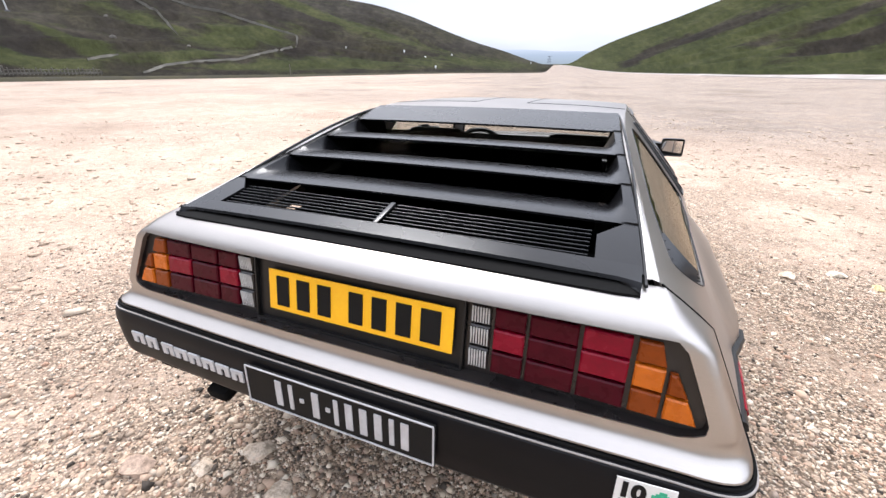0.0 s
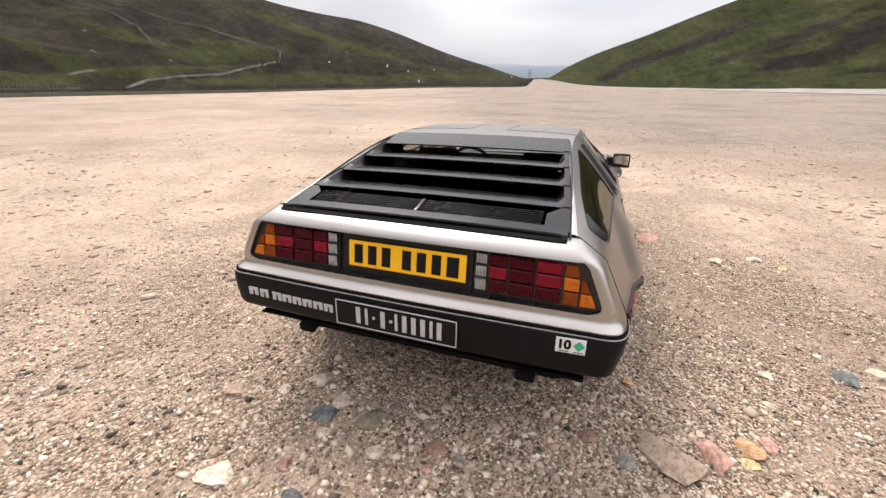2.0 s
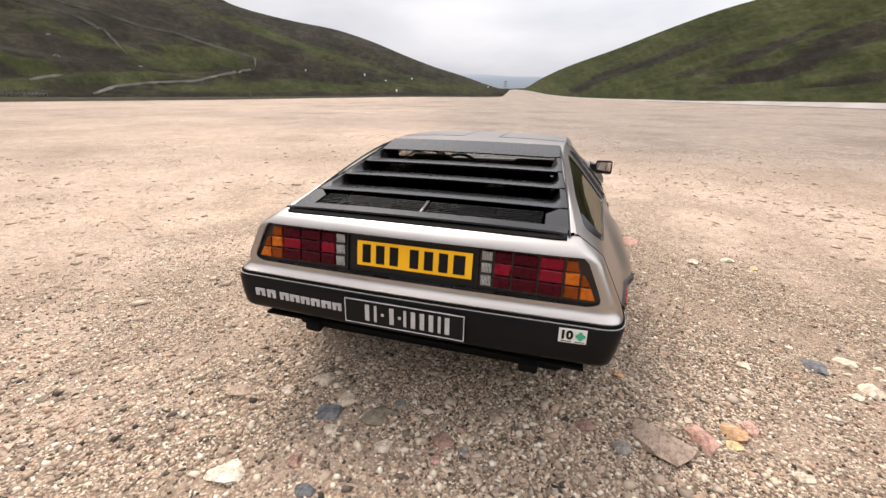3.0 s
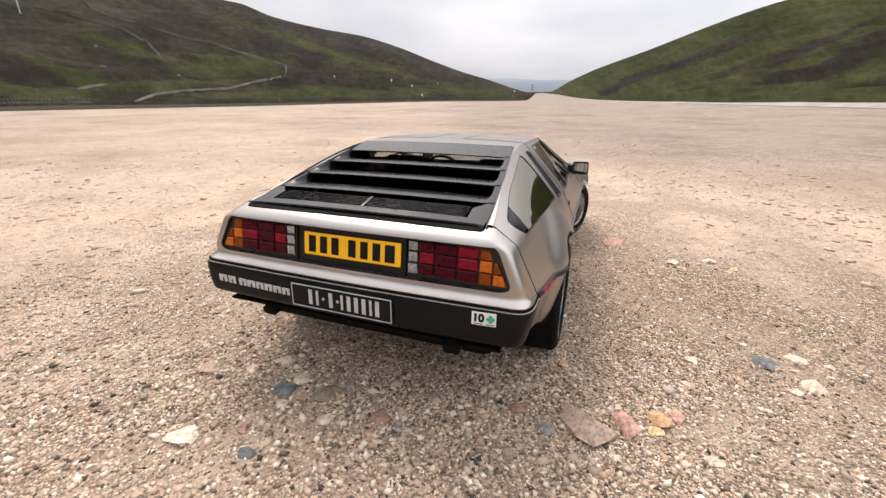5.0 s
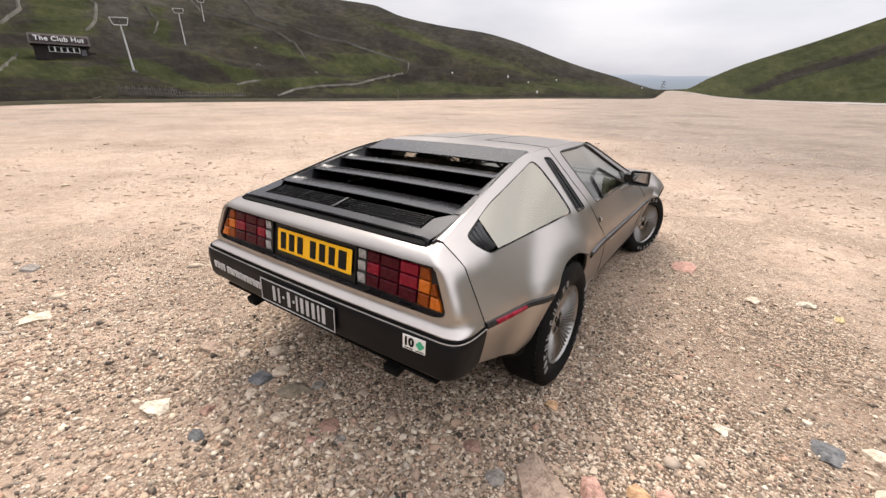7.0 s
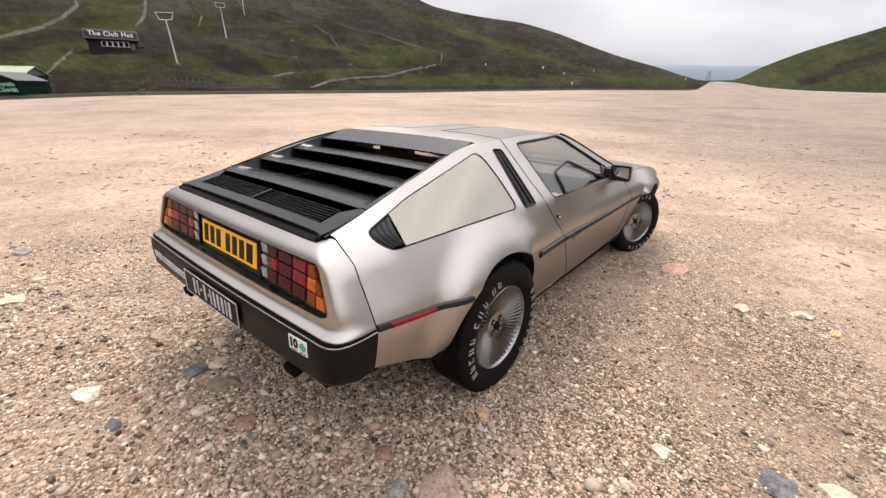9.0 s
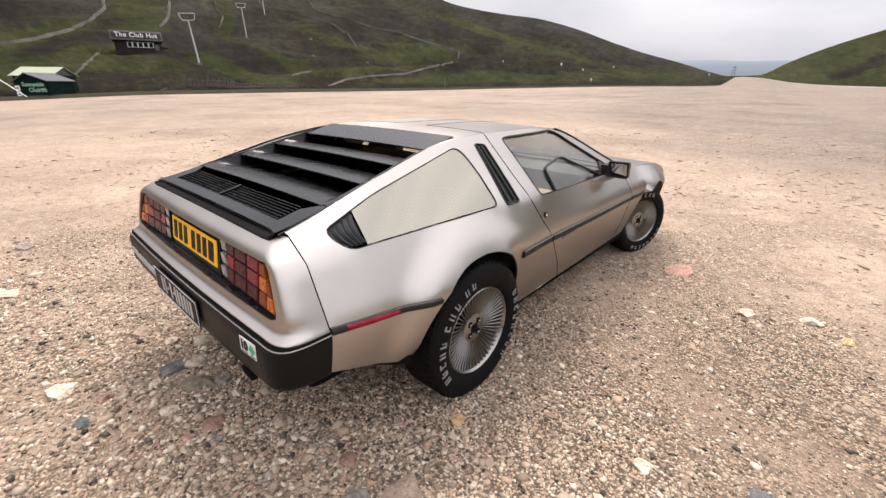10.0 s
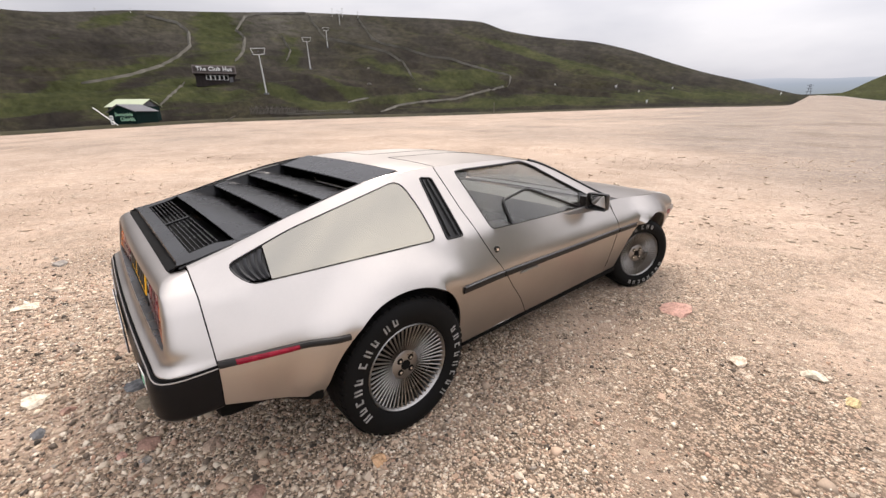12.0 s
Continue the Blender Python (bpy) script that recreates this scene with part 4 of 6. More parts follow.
plate("yellow_number_plate", "yellow number plate with black characters fixed in the rear panel recess", 0.013, 0.7765, 0.50, 0.106, lamp_y(0.7765) + 0.018, -8.8, YELLOW, INK,
      [(x, 0.038, 0.078) for x in (-0.205, -0.143, -0.081, 0.008, 0.070, 0.132)] + [(0.198, 0.048, 0.078)])
plate("black_number_plate", "black number plate with silver characters and border on the rear bumper", 0.008, 0.560, 0.520, 0.113, -0.930, -2, INK, SILVER_INK,
      [(x, 0.019, 0.072) for x in (-0.155, -0.046, 0.047, 0.085, 0.123, 0.189)] + [(x, 0.012, 0.072) for x in (-0.118, 0.012, 0.157)] + [(x, 0.012, 0.012) for x in (-0.086, -0.011)], SILVER_INK)


def bumper_y(x, z):
    """Outer face of the rear bumper at x."""
    yr = pchip([0.475, 0.50, 0.55, 0.60, 0.615], [-0.914, -0.922, -0.924, -0.922, -0.919])(z)
    x = abs(x)
    return yr + 0.012 * min(1, x / 0.7) ** 2


# raised badge as plain blocks
for bx, bw, bh in ((-0.690, 0.050, 0.036), (-0.630, 0.044, 0.038), (-0.560, 0.046, 0.036), (-0.506, 0.048, 0.034), (-0.452, 0.044, 0.034), (-0.400, 0.044, 0.034), (-0.346, 0.046, 0.034), (-0.294, 0.042, 0.034)):
    z = 0.562 - 0.012 * (bx + 0.69)
    block = box_bm(bw, 0.005, bh * 0.36, (bx, bumper_y(bx, 0.567) - 0.0015, z + bh * 0.32), 0.0012)
    for dx in (-0.31, 0.31):
        block = box_bm(bw * 0.38, 0.0046, bh * 0.70, (bx + dx * bw, bumper_y(bx, 0.567) - 0.0013, z - bh * 0.15), 0.0012, bm=block)
    part("badge_block", block, SILVER_INK, bumper, "silver-grey raised badge block", smooth=0)

sticker = part("sticker", box_bm(0.098, 0.003, 0.056, (0, 0, 0), 0.001), WHITE, None, smooth=0)
tagged(sticker, "white rectangular sticker with black number and green cross on the bumper", "sticker")
sticker.matrix_world = pose(0.662, bumper_y(0.662, 0.60) - 0.002, 0.597, -2, 0, 3.5)
fixed_text("number", "10", 0.046, INK, sticker, pose(-0.022, -0.002, 0.002, 90), 0.001, bold=0.05)
for k, (dx, dz, sx, sz) in enumerate(((0, 0, 0.012, 0.034), (0, 0, 0.034, 0.012), (0, 0, 0.022, 0.022))):
    part("green_cross", box_bm(sx, 0.002, sz, (0.027 + dx, -0.0016 - 0.0003 * k, 0.002 + dz), 0.0005), GREEN_INK, sticker, smooth=0)
for sx, x in ((0.036, -0.022), (0.034, 0.026)):
    part("small_print", box_bm(sx, 0.002, 0.003, (x, -0.0016, -0.022), 0.0003), INK, sticker, smooth=0)

# ---- louvred rear window ----
def slope(y):
    return 0.913 + (y + 0.77) * 0.2237


HALF = pchip([-0.80, -0.74, 0.24], [0.615, 0.612, 0.512])
def deck(x, y, up=0.0):
    """The smooth outer surface of the louvre panel."""
    return Vector((x, y, slope(y) + 0.004 + 0.006 * (1 - (x / 0.6) ** 2) + up))


def wall_in(u):
    """0 on the flush side frame, 1 from a hand's width inside it."""
    k = min(1.0, max(0.0, (0.955 - abs(u)) / 0.045))
    return k * k * (3 - 2 * k)


# four slats: each dips under the edge of the one above and rises again to the outer surface
EDGES = [0.236, 0.042, -0.155, -0.348, -0.541]
louvre = None
for k, (ya, yb) in enumerate(zip(EDGES, EDGES[1:])):
    dip = 0.0 if k == 0 else 0.082
    rows = []
    for t in np.linspace(0, 1, 15):
        row = []
        for u in np.linspace(-1, 1, 89):
            tuck = wall_in(u)
            y = ya + 0.055 * tuck * (dip > 0) + (yb - ya - 0.055 * tuck * (dip > 0)) * t
            down = dip * tuck * (1 - t) ** 1.5
            row.append(deck((HALF(y) - 0.003) * u, y, -down))
        rows.append(row)
    lip = [Vector((p.x, p.y + 0.002, p.z - 0.007 * wall_in(u))) for p, u in zip(rows[-1], np.linspace(-1, 1, 89))]
    skin = thicken(grid_bm(rows + [lip]), 0.004)
    if louvre is None:
        louvre = part("louvre_panel", skin, LOUVRE, car, "satin black louvred panel over the rear window")
    else:
        part("slat", skin, LOUVRE, louvre)
h1, h2 = HALF(-0.541) - 0.003, HALF(-0.72) - 0.003
grille_edge = [(-h1, -0.5415), (-h1 + 0.028, -0.5415), (-0.512, -0.600), (-0.516, -0.688), (0.516, -0.688), (0.512, -0.600), (h1 - 0.028, -0.5415), (h1, -0.5415), (h2, -0.715), (-h2, -0.715)]
part("grille_frame", thicken(sheet_bm(grille_edge, lambda x, y: deck(x, y), step=0.04), 0.006), LOUVRE, louvre)
for s in (1, -1):
    rows = [[deck(s * (HALF(y) - 0.012), y, -0.003), deck(s * (HALF(y) - 0.016), y, -0.05), deck(s * (HALF(y) - 0.03), y, -0.12)] for y in np.linspace(0.23, -0.735, 18)]
    part("side_wall", thicken(grid_bm(rows), 0.003), DARK, louvre)
# rear lip: a blade that overhangs a dark channel above the deck, closed by a block at each end
rows, floor_rows = [], []
for x in np.linspace(-0.604, 0.604, 61):
    e = min(1.0, max(0.0, (abs(x) - 0.572) / 0.026))
    reach = 0.016 * e
    edge = deck(x, -0.736)
    rows.append([deck(x, -0.690, 0.001), deck(x, -0.725 - 0.3 * reach, 0.002), Vector((x, -0.737 - 0.6 * reach, edge.z + 0.002)), Vector((x, -0.740 - 0.9 * reach, edge.z - 0.005)), Vector((x, -0.737 - 1.6 * reach, edge.z - 0.007 - 0.009 * e)),
                 Vector((x, -0.690 - 0.078 * e, 0.9160 - 0.001 * e))])
    floor_rows.append([Vector((x, -0.700, 0.9165)), Vector((x, -0.740, 0.9158)), Vector((x, -0.760, 0.9132)), Vector((x, -0.772 + 0.004 * e, 0.9108)), Vector((x, -0.773 + 0.004 * e, 0.902))])
part("rear_lip", thicken(grid_bm(rows), 0.003), LOUVRE, louvre)
part("lip_channel", grid_bm(floor_rows), DARK, louvre)
# engine grille: two blocks of thin bars beside a divider
part("grille_divider", box_bm(0.014, 0.104, 0.008, deck(0, -0.636, -0.003), 0.002, rot=pose(0, 0, 0, 12.6)), LOUVRE, louvre)
for s in (1, -1):
    for k in range(7):
        y = -0.586 - k * 0.0155
        part("grille_bar", box_bm(0.490, 0.0034, 0.0044, deck(s * 0.256, y, -0.006), 0.001), LOUVRE, louvre, smooth=0)
cover = [[Vector((x, y, z)) for x in np.linspace(-0.60, 0.60, 9)] for y, z in ((-0.735, 0.85), (-0.56, 0.870), (-0.505, 0.870), (-0.500, 0.60))]
part("engine_cover", grid_bm(cover), DARK, car)
part("rear_glass", thicken(grid_bm([[Vector((x, y, slope(y) - 0.095 + 0.006 * (1 - (x / 0.5) ** 2))) for x in np.linspace(-0.50, 0.50, 11)] for y in np.linspace(-0.49, 0.22, 9)]), 0.004), DARK_GLASS, car, "dark tinted rear window under the louvres")

# ---- roof, screen, bonnet ----
def roof_z(x, y):
    return RAIL_Z(y) + 0.014 * (1 - abs(x / max(0.3, RAIL_X(y))) ** 3.2)


roof_edge = [(RAIL_X(y) - 0.002, y) for y in np.linspace(0.244, 1.30, 16)]
roof = roof_edge + [(-x, y) for x, y in roof_edge[::-1]]
part("roof", thicken(sheet_bm(roof, lambda x, y: Vector((x, y, roof_z(x, y))), step=0.06), 0.014), STEEL, car)
for s in (1, -1):
    part("roof_gap", tube_bm([Vector((s * x, y, roof_z(x, y) - 0.0005)) for x, y in [(0.12, 0.46 + 0.03 * i) for i in range(26)]], 0.0025, 6), BLACK, car)
    part("roof_gap", tube_bm([Vector((s * x, 0.452, roof_z(x, 0.452) - 0.0005)) for x in np.linspace(0.12, 0.53, 10)], 0.0025, 6), BLACK, car)
# strip of steel between roof rail and louvres
for s in (1, -1):
    rows = [[Vector((s * (RAIL_X(y) + 0.0), y, RAIL_Z(y) - 0.001)), Vector((s * (0.5 * RAIL_X(y) + 0.5 * HALF(y)), y, RAIL_Z(y) + 0.003)), Vector((s * (HALF(y) + 0.004), y, RAIL_Z(y) + 0.002)), Vector((s * (HALF(y) + 0.003), y, RAIL_Z(y) - 0.03))] for y in np.linspace(-0.7185, 0.25, 20)]
    part("roof_rail", grid_bm(rows), STEEL, car)
    part("louvre_seal", tube_bm([Vector((s * (HALF(y) + 0.001), y, RAIL_Z(y) + 0.001)) for y in np.linspace(-0.74, 0.245, 16)], 0.004, 6), BLACK, louvre)
screen_edge = [(RAIL_X(y) - 0.02, y) for y in np.linspace(1.30, 1.93, 10)]
part("windscreen", thicken(sheet_bm(screen_edge + [(-x, y) for x, y in screen_edge[::-1]], lambda x, y: Vector((x, y, RAIL_Z(y) + 0.02 * (1 - (x / 0.7) ** 2))), step=0.08), 0.005), TINT, car)
for s in (1, -1):
    part("screen_pillar", tube_bm([Vector((s * (RAIL_X(y) - 0.012), y, RAIL_Z(y) + 0.002)) for y in np.linspace(1.28, 1.95, 12)], 0.014, 8), BLACK, car)
part("cowl", thicken(sheet_bm([(-0.73, 1.90), (0.73, 1.90), (0.75, 2.03), (-0.75, 2.03)], lambda x, y: Vector((x, y, SILL_Z(y) + 0.010 * (1 - (x / 0.75) ** 2) - 0.004)), step=0.08), 0.01), BLACK, car)
bonnet_edge = [(SILL_X(y) - 0.002, y) for y in np.linspace(2.03, 3.05, 17)]
bonnet_edge += [(x, 3.19 - 0.135 * (x / SILL_X(3.05)) ** 4) for x in np.linspace(SILL_X(3.05) - 0.012, 0.0, 16)]
part("bonnet", thicken(sheet_bm(bonnet_edge + [(-x, y) for x, y in bonnet_edge[-2::-1]], lambda x, y: Vector((x, y, SILL_Z(y) + 0.022 * max(0.0, 1 - (x / SILL_X(min(y, 3.05))) ** 2))), step=0.07), 0.014), STEEL, car)


def nose_row(z, out, wide=0.705, back=False):
    row = [Vector((wide * u, 3.265 + out - 0.135 * abs(u) ** 4, z - 0.02 * (1 - abs(u)) * (z > 0.58))) for u in np.linspace(-1, 1, 25)]
    if back:
        ends = [[Vector((s * (side_x(y, z) - 0.002), y, z)) for y in (2.735, 2.87, 3.0)] for s in (-1, 1)]
        row = ends[0] + row + ends[1][::-1]
    return row


part("front_fascia", thicken(grid_bm([nose_row(0.664, -0.072, 0.700), nose_row(0.650, -0.052, 0.716), nose_row(0.62, -0.032, 0.728), nose_row(0.580, -0.014, 0.735)]), 0.012), STEEL_X, car)
part("front_bumper", thicken(grid_bm([nose_row(0.574, -0.010, 0.736, True), nose_row(0.568, 0.004, 0.744, True), nose_row(0.54, 0.006, 0.746, True), nose_row(0.46, -0.03, 0.728, True), nose_row(0.40, -0.07, 0.71, True), nose_row(0.36, -0.12, 0.69, True)]), 0.012), GREY_PAINT, car, "grey painted front bumper")
part("grille", thicken(grid_bm([nose_row(0.645, 0.020, 0.60), nose_row(0.585, 0.026, 0.60)]), 0.006), BLACK, car, "black front grille")
for s in (1, -1):
    part("front_marker", box_bm(0.012, 0.12, 0.040, (s * 0.752, 3.02, 0.520), 0.004, rot=pose(0, 0, 0, 0, 0, s * 9)), RED_BRIGHT, car, "red-amber front side marker lamp")
    for x in (0.36, 0.52):
        part("headlamp", box_bm(0.14, 0.02, 0.085, (s * x, 3.262 - 0.135 * (x / 0.735) ** 4, 0.603), 0.012), CLEAR, car, "square clear headlamp")

# ---- glazing, vents and lamps on the sides ----
QUARTER_GLASS = rounded([(-0.484, 0.8505), (0.260, 0.8455), (0.248, 0.979), (0.212, 1.1025), (-0.35, 0.982), (-0.470, 0.950)], [0.004, 0.033, 0.05, 0.078, 0.05, 0.004])
VENT_ZONE = rounded([(-0.559, 0.851), (-0.487, 0.8505), (-0.473, 0.949), (-0.610, 0.909)], [0.048, 0.004, 0.004, 0.048])
side_panel("quarter_window", QUARTER_GLASS, COATED, step=0.06, out=-0.004, depth=0.004, label="pale reflective quarter window glass")
for ob in side_panel("quarter_vent", VENT_ZONE, BLACK, step=0.03, out=-0.016, depth=0.004, label="black louvred air intake behind the quarter window"):
    s = 1 if ob.data.vertices[0].co.x > 0 else -1
    for k in range(5):
        a, b = Vector((-0.562 + 0.0172 * k, 0.856)), Vector((-0.605 + 0.0305 * k, 0.905 + 0.009 * k))
        rows = []
        for t in np.linspace(0.02, 0.98, 9):
            y, z = a + (b - a) * t
            y -= 0.012 * math.sin(math.pi * t)
            rows.append([Vector((s * (side_x(y, z) - 0.014), y - 0.004, z)), Vector((s * (side_x(y, z) + 0.001), y + 0.004, z)), Vector((s * (side_x(y + 0.012, z) - 0.012), y + 0.012, z))])
        part("vane", grid_bm(rows), VANE, ob)
seal_pts = densify(QUARTER_WINDOW, 0.03)
for s in (1, -1):
    part("window_seal", tube_bm([Vector((s * (side_x(y, z) - 0.001), y, z)) for y, z in seal_pts], 0.0022, 6, closed=True), BLACK, car)
for ob in side_panel("pillar_vent", [(y, z) for y, z in PILLAR_VENT], BLACK, step=0.02, out=-0.008, depth=0.004, label="black vertical air vent behind the door"):
    s = 1 if ob.data.vertices[0].co.x > 0 else -1
    for f in (0.25, 0.75):
        part("vane", tube_bm([Vector((s * (side_x(y, z) - 0.002), y, z)) for y, z in ((0.320 + 0.092 * f + t * (0.014 - 0.042 * f), 0.85 + 0.24 * t) for t in np.linspace(0, 1, 8))], 0.007, 6), BLACK, ob)
    part("vent_rim", tube_bm([Vector((s * (side_x(y, z) + 0.001), y, z)) for y, z in densify(PILLAR_VENT, 0.02)], 0.004, 6, closed=True), BLACK, ob)
for door, s in zip(doors, (1, -1)):
    def lay(y, z, out=0.0):
        return Vector((s * (side_x(y, z) + out), y, z))
    glass = sheet_bm(DOOR_WINDOW, lambda y, z: lay(y, z, -0.006), step=0.07)
    part("door_glass", thicken(glass, 0.004), TINT, door, "grey tinted door window")
    part("window_frame", tube_bm([lay(y, z, -0.001) for y, z in densify(DOOR_WINDOW, 0.04)], [0.008 if z > 0.85 and y > 0.62 else 0.0035 for y, z in densify(DOOR_WINDOW, 0.04)], 8, closed=True), BLACK, door)
    toll = rounded([(0.778, 0.830), (0.798, 0.942), (1.06, 0.970), (1.49, 0.808)], [0.0, 0.035, 0.05, 0.0])
    part("vent_window_frame", tube_bm([lay(y, z, 0.0) for y, z in toll], 0.0075, 8), BLACK, door, "black frame of the small opening window")
    lock = part("door_lock", tube_bm([lay(0.611, 0.735, -0.004), lay(0.611, 0.735, 0.006), lay(0.611, 0.735, 0.007)], [0.017, 0.017, 0.011], 16), BLACK, door, "round black door lock")
    part("keyhole", tube_bm([lay(0.611, 0.735, 0.006), lay(0.611, 0.735, 0.009)], 0.008, 12), CHROME, lock)
    handle = [lay(y, 0.565 + 0.006 * math.sin((y - 0.78) / 0.16 * math.pi), 0.004) for y in np.linspace(0.78, 0.94, 9)]
    part("door_handle", tube_bm(handle, [0.004] + [0.009] * 7 + [0.004], 8), STEEL, door, "steel pull handle tucked under the side moulding")
    # door mirror
    shell = bmesh.new()
    cx, cy, cz, hw, hh = s * 0.850, 1.585, 0.843, 0.070, 0.055
    rings = []
    for dy, k, dx in ((-0.030, 0.86, 0.0), (-0.042, 0.97, 0.0), (-0.040, 1.0, 0.0), (0.0, 0.98, 0.0), (0.035, 0.82, -0.006), (0.052, 0.55, -0.012)):
        ring = rounded([(-hw * k, -hh * k), (hw * k, -hh * k), (hw * k * 0.97, hh * k), (-hw * k * 0.9, hh * k)], 0.016, 4)
        rings.append([Vector((cx + s * (u + dx), cy + dy + 0.10 * u, cz + w)) for u, w in ring])
    grid_bm(rings, shell, closed=True)
    shell.verts.ensure_lookup_table()
    count = len(rings[0])
    shell.faces.new([shell.verts[len(shell.verts) - count + i] for i in range(count)])
    sail = rounded([(1.495, 0.800), (1.722, 0.794), (1.735, 0.815), (1.612, 0.884)], [0.01, 0.004, 0.004, 0.015])
    part("mirror_sail", thicken(sheet_bm(sail, lambda y, z: lay(y, z, 0.003), step=0.05), 0.006), BLACK, door, "black corner plate that carries the mirror")
    mirror = part("door_mirror", shell, BLACK, door, "black door mirror housing")
    arm = [[Vector((s * x, y, z)) for y, z in ((ya, za), (yb, za), (yb, zb), (ya, zb))] for x, ya, yb, za, zb in ((0.742, 1.53, 1.70, 0.795, 0.870), (0.756, 1.55, 1.66, 0.800, 0.866), (0.800, 1.565, 1.62, 0.812, 0.862))]
    part("mirror_arm", grid_bm(arm, closed=True), BLACK, mirror)
    g = part("mirror_glass", box_bm(0.118, 0.004, 0.088, (0, 0, 0), 0.001), MIRROR, mirror)
    g.matrix_world = Matrix.Translation((cx, cy - 0.026, cz)) @ pose(0, 0, 0, 14, 0, s * -3)

# ---- cabin ----
floor_pan = part("floor_pan", box_bm(1.50, 2.2, 0.05, (0, 1.25, 0.20), 0.02), DARK, car)
part("bulkhead", box_bm(1.35, 0.05, 0.55, (0, 0.33, 0.58), 0.02), DARK, car)
part("engine_bay", box_bm(1.30, 0.95, 0.30, (0, -0.25, 0.62), 0.03), DARK, car)
# unseen box added below the engine to block light under the car
part("engine_shade_block", box_bm(1.0, 0.48, 0.26, (0, -0.29, 0.40), 0.04), DARK, car)
# dark strip added below the rear panel to darken the band there
for s in (1, -1):
    rows = [[Vector((s * (side_x(y, 0.45) - o), y, 0.465 - 0.112 * (y + 0.715) / 0.33 + dz)) for o, dz in ((0.02, 0.03), (0.03, -0.004), (0.05, -0.026), (0.12, -0.034))] for y in np.linspace(-0.715, -0.39, 8)]
    part("inner_skirt", thicken(grid_bm(rows), 0.006), DARK, car)
# unseen box added under the tail to deepen the shade on the ground
part("rear_shade_block", box_bm(1.32, 0.42, 0.20, (0, -0.52, 0.39), 0.05), DARK, car)
part("rear_tray", box_bm(1.10, 0.70, 0.03, (0, -0.18, 0.80), 0.01), DARK, car)
part("dashboard", box_bm(1.30, 0.35, 0.16, (0, 1.62, 0.72), 0.05), CABIN, car)
part("centre_tunnel", box_bm(0.26, 1.3, 0.30, (0, 1.05, 0.38), 0.05), CABIN, car)
for s in (1, -1):
    seat = part("seat", box_bm(0.46, 0.48, 0.16, (s * 0.36, 0.98, 0.36), 0.06), CABIN, car, "grey leather seat")
    part("backrest", box_bm(0.46, 0.13, 0.52, (s * 0.36, 0.66, 0.63), 0.05, rot=pose(0, 0, 0, -24)), CABIN, seat)
    part("headrest", box_bm(0.30, 0.09, 0.14, (s * 0.36, 0.53, 0.95), 0.04, rot=pose(0, 0, 0, -20)), CABIN, seat)
    part("door_card", box_bm(0.05, 1.1, 0.40, (s * 0.76, 1.15, 0.60), 0.02), CABIN, car)
    part("wheel_well", box_bm(0.40, 0.70, 0.44, (s * 0.60, 0.0, 0.50), 0.10), DARK, car)
    part("wheel_well", box_bm(0.24, 0.68, 0.40, (s * 0.49, 2.408, 0.42), 0.08), DARK, car)
ring = [Vector((-0.36 + 0.18 * math.cos(a), 1.36 - 0.07 * math.sin(a), 0.76 + 0.165 * math.sin(a))) for a in [i * math.tau / 28 for i in range(28)]]
steer = part("steering_wheel", tube_bm(ring, 0.014, 8, closed=True), BLACK, car)
part("spoke", box_bm(0.34, 0.02, 0.06, (-0.36, 1.37, 0.75), 0.01), BLACK, steer)
part("steering_column", tube_bm([(-0.36, 1.37, 0.75), (-0.36, 1.62, 0.66)], 0.03, 10), BLACK, steer)
part("valance", thicken(sheet_bm([(-0.72, -0.86), (0.72, -0.86), (0.72, -0.40), (-0.72, -0.40)], lambda x, y: Vector((x, y, 0.43 + 0.05 * (y + 0.86) * -1)), step=0.15), 0.01), DARK, car)
for s in (1, -1):
    x = 0.03 + s * 0.485
    bm = tube_bm([(x, -0.55, 0.40), (x, -0.80, 0.405), (x, -0.885, 0.40)], [0.022, 0.028, 0.028], 12)
    ex = part("exhaust_tip", box_bm(0.075, 0.13, 0.040, (x, -0.825, 0.415), 0.012, rot=pose(0, 0, 0, 12)), DARK, car, "blackened exhaust tip")


# ---- wheels ----
def wheel_bm(prof, n=72):
    return grid_bm([[Vector((x, r * math.cos(a), r * math.sin(a))) for x, r in prof] for a in [i * math.tau / n for i in range(n + 1)]])


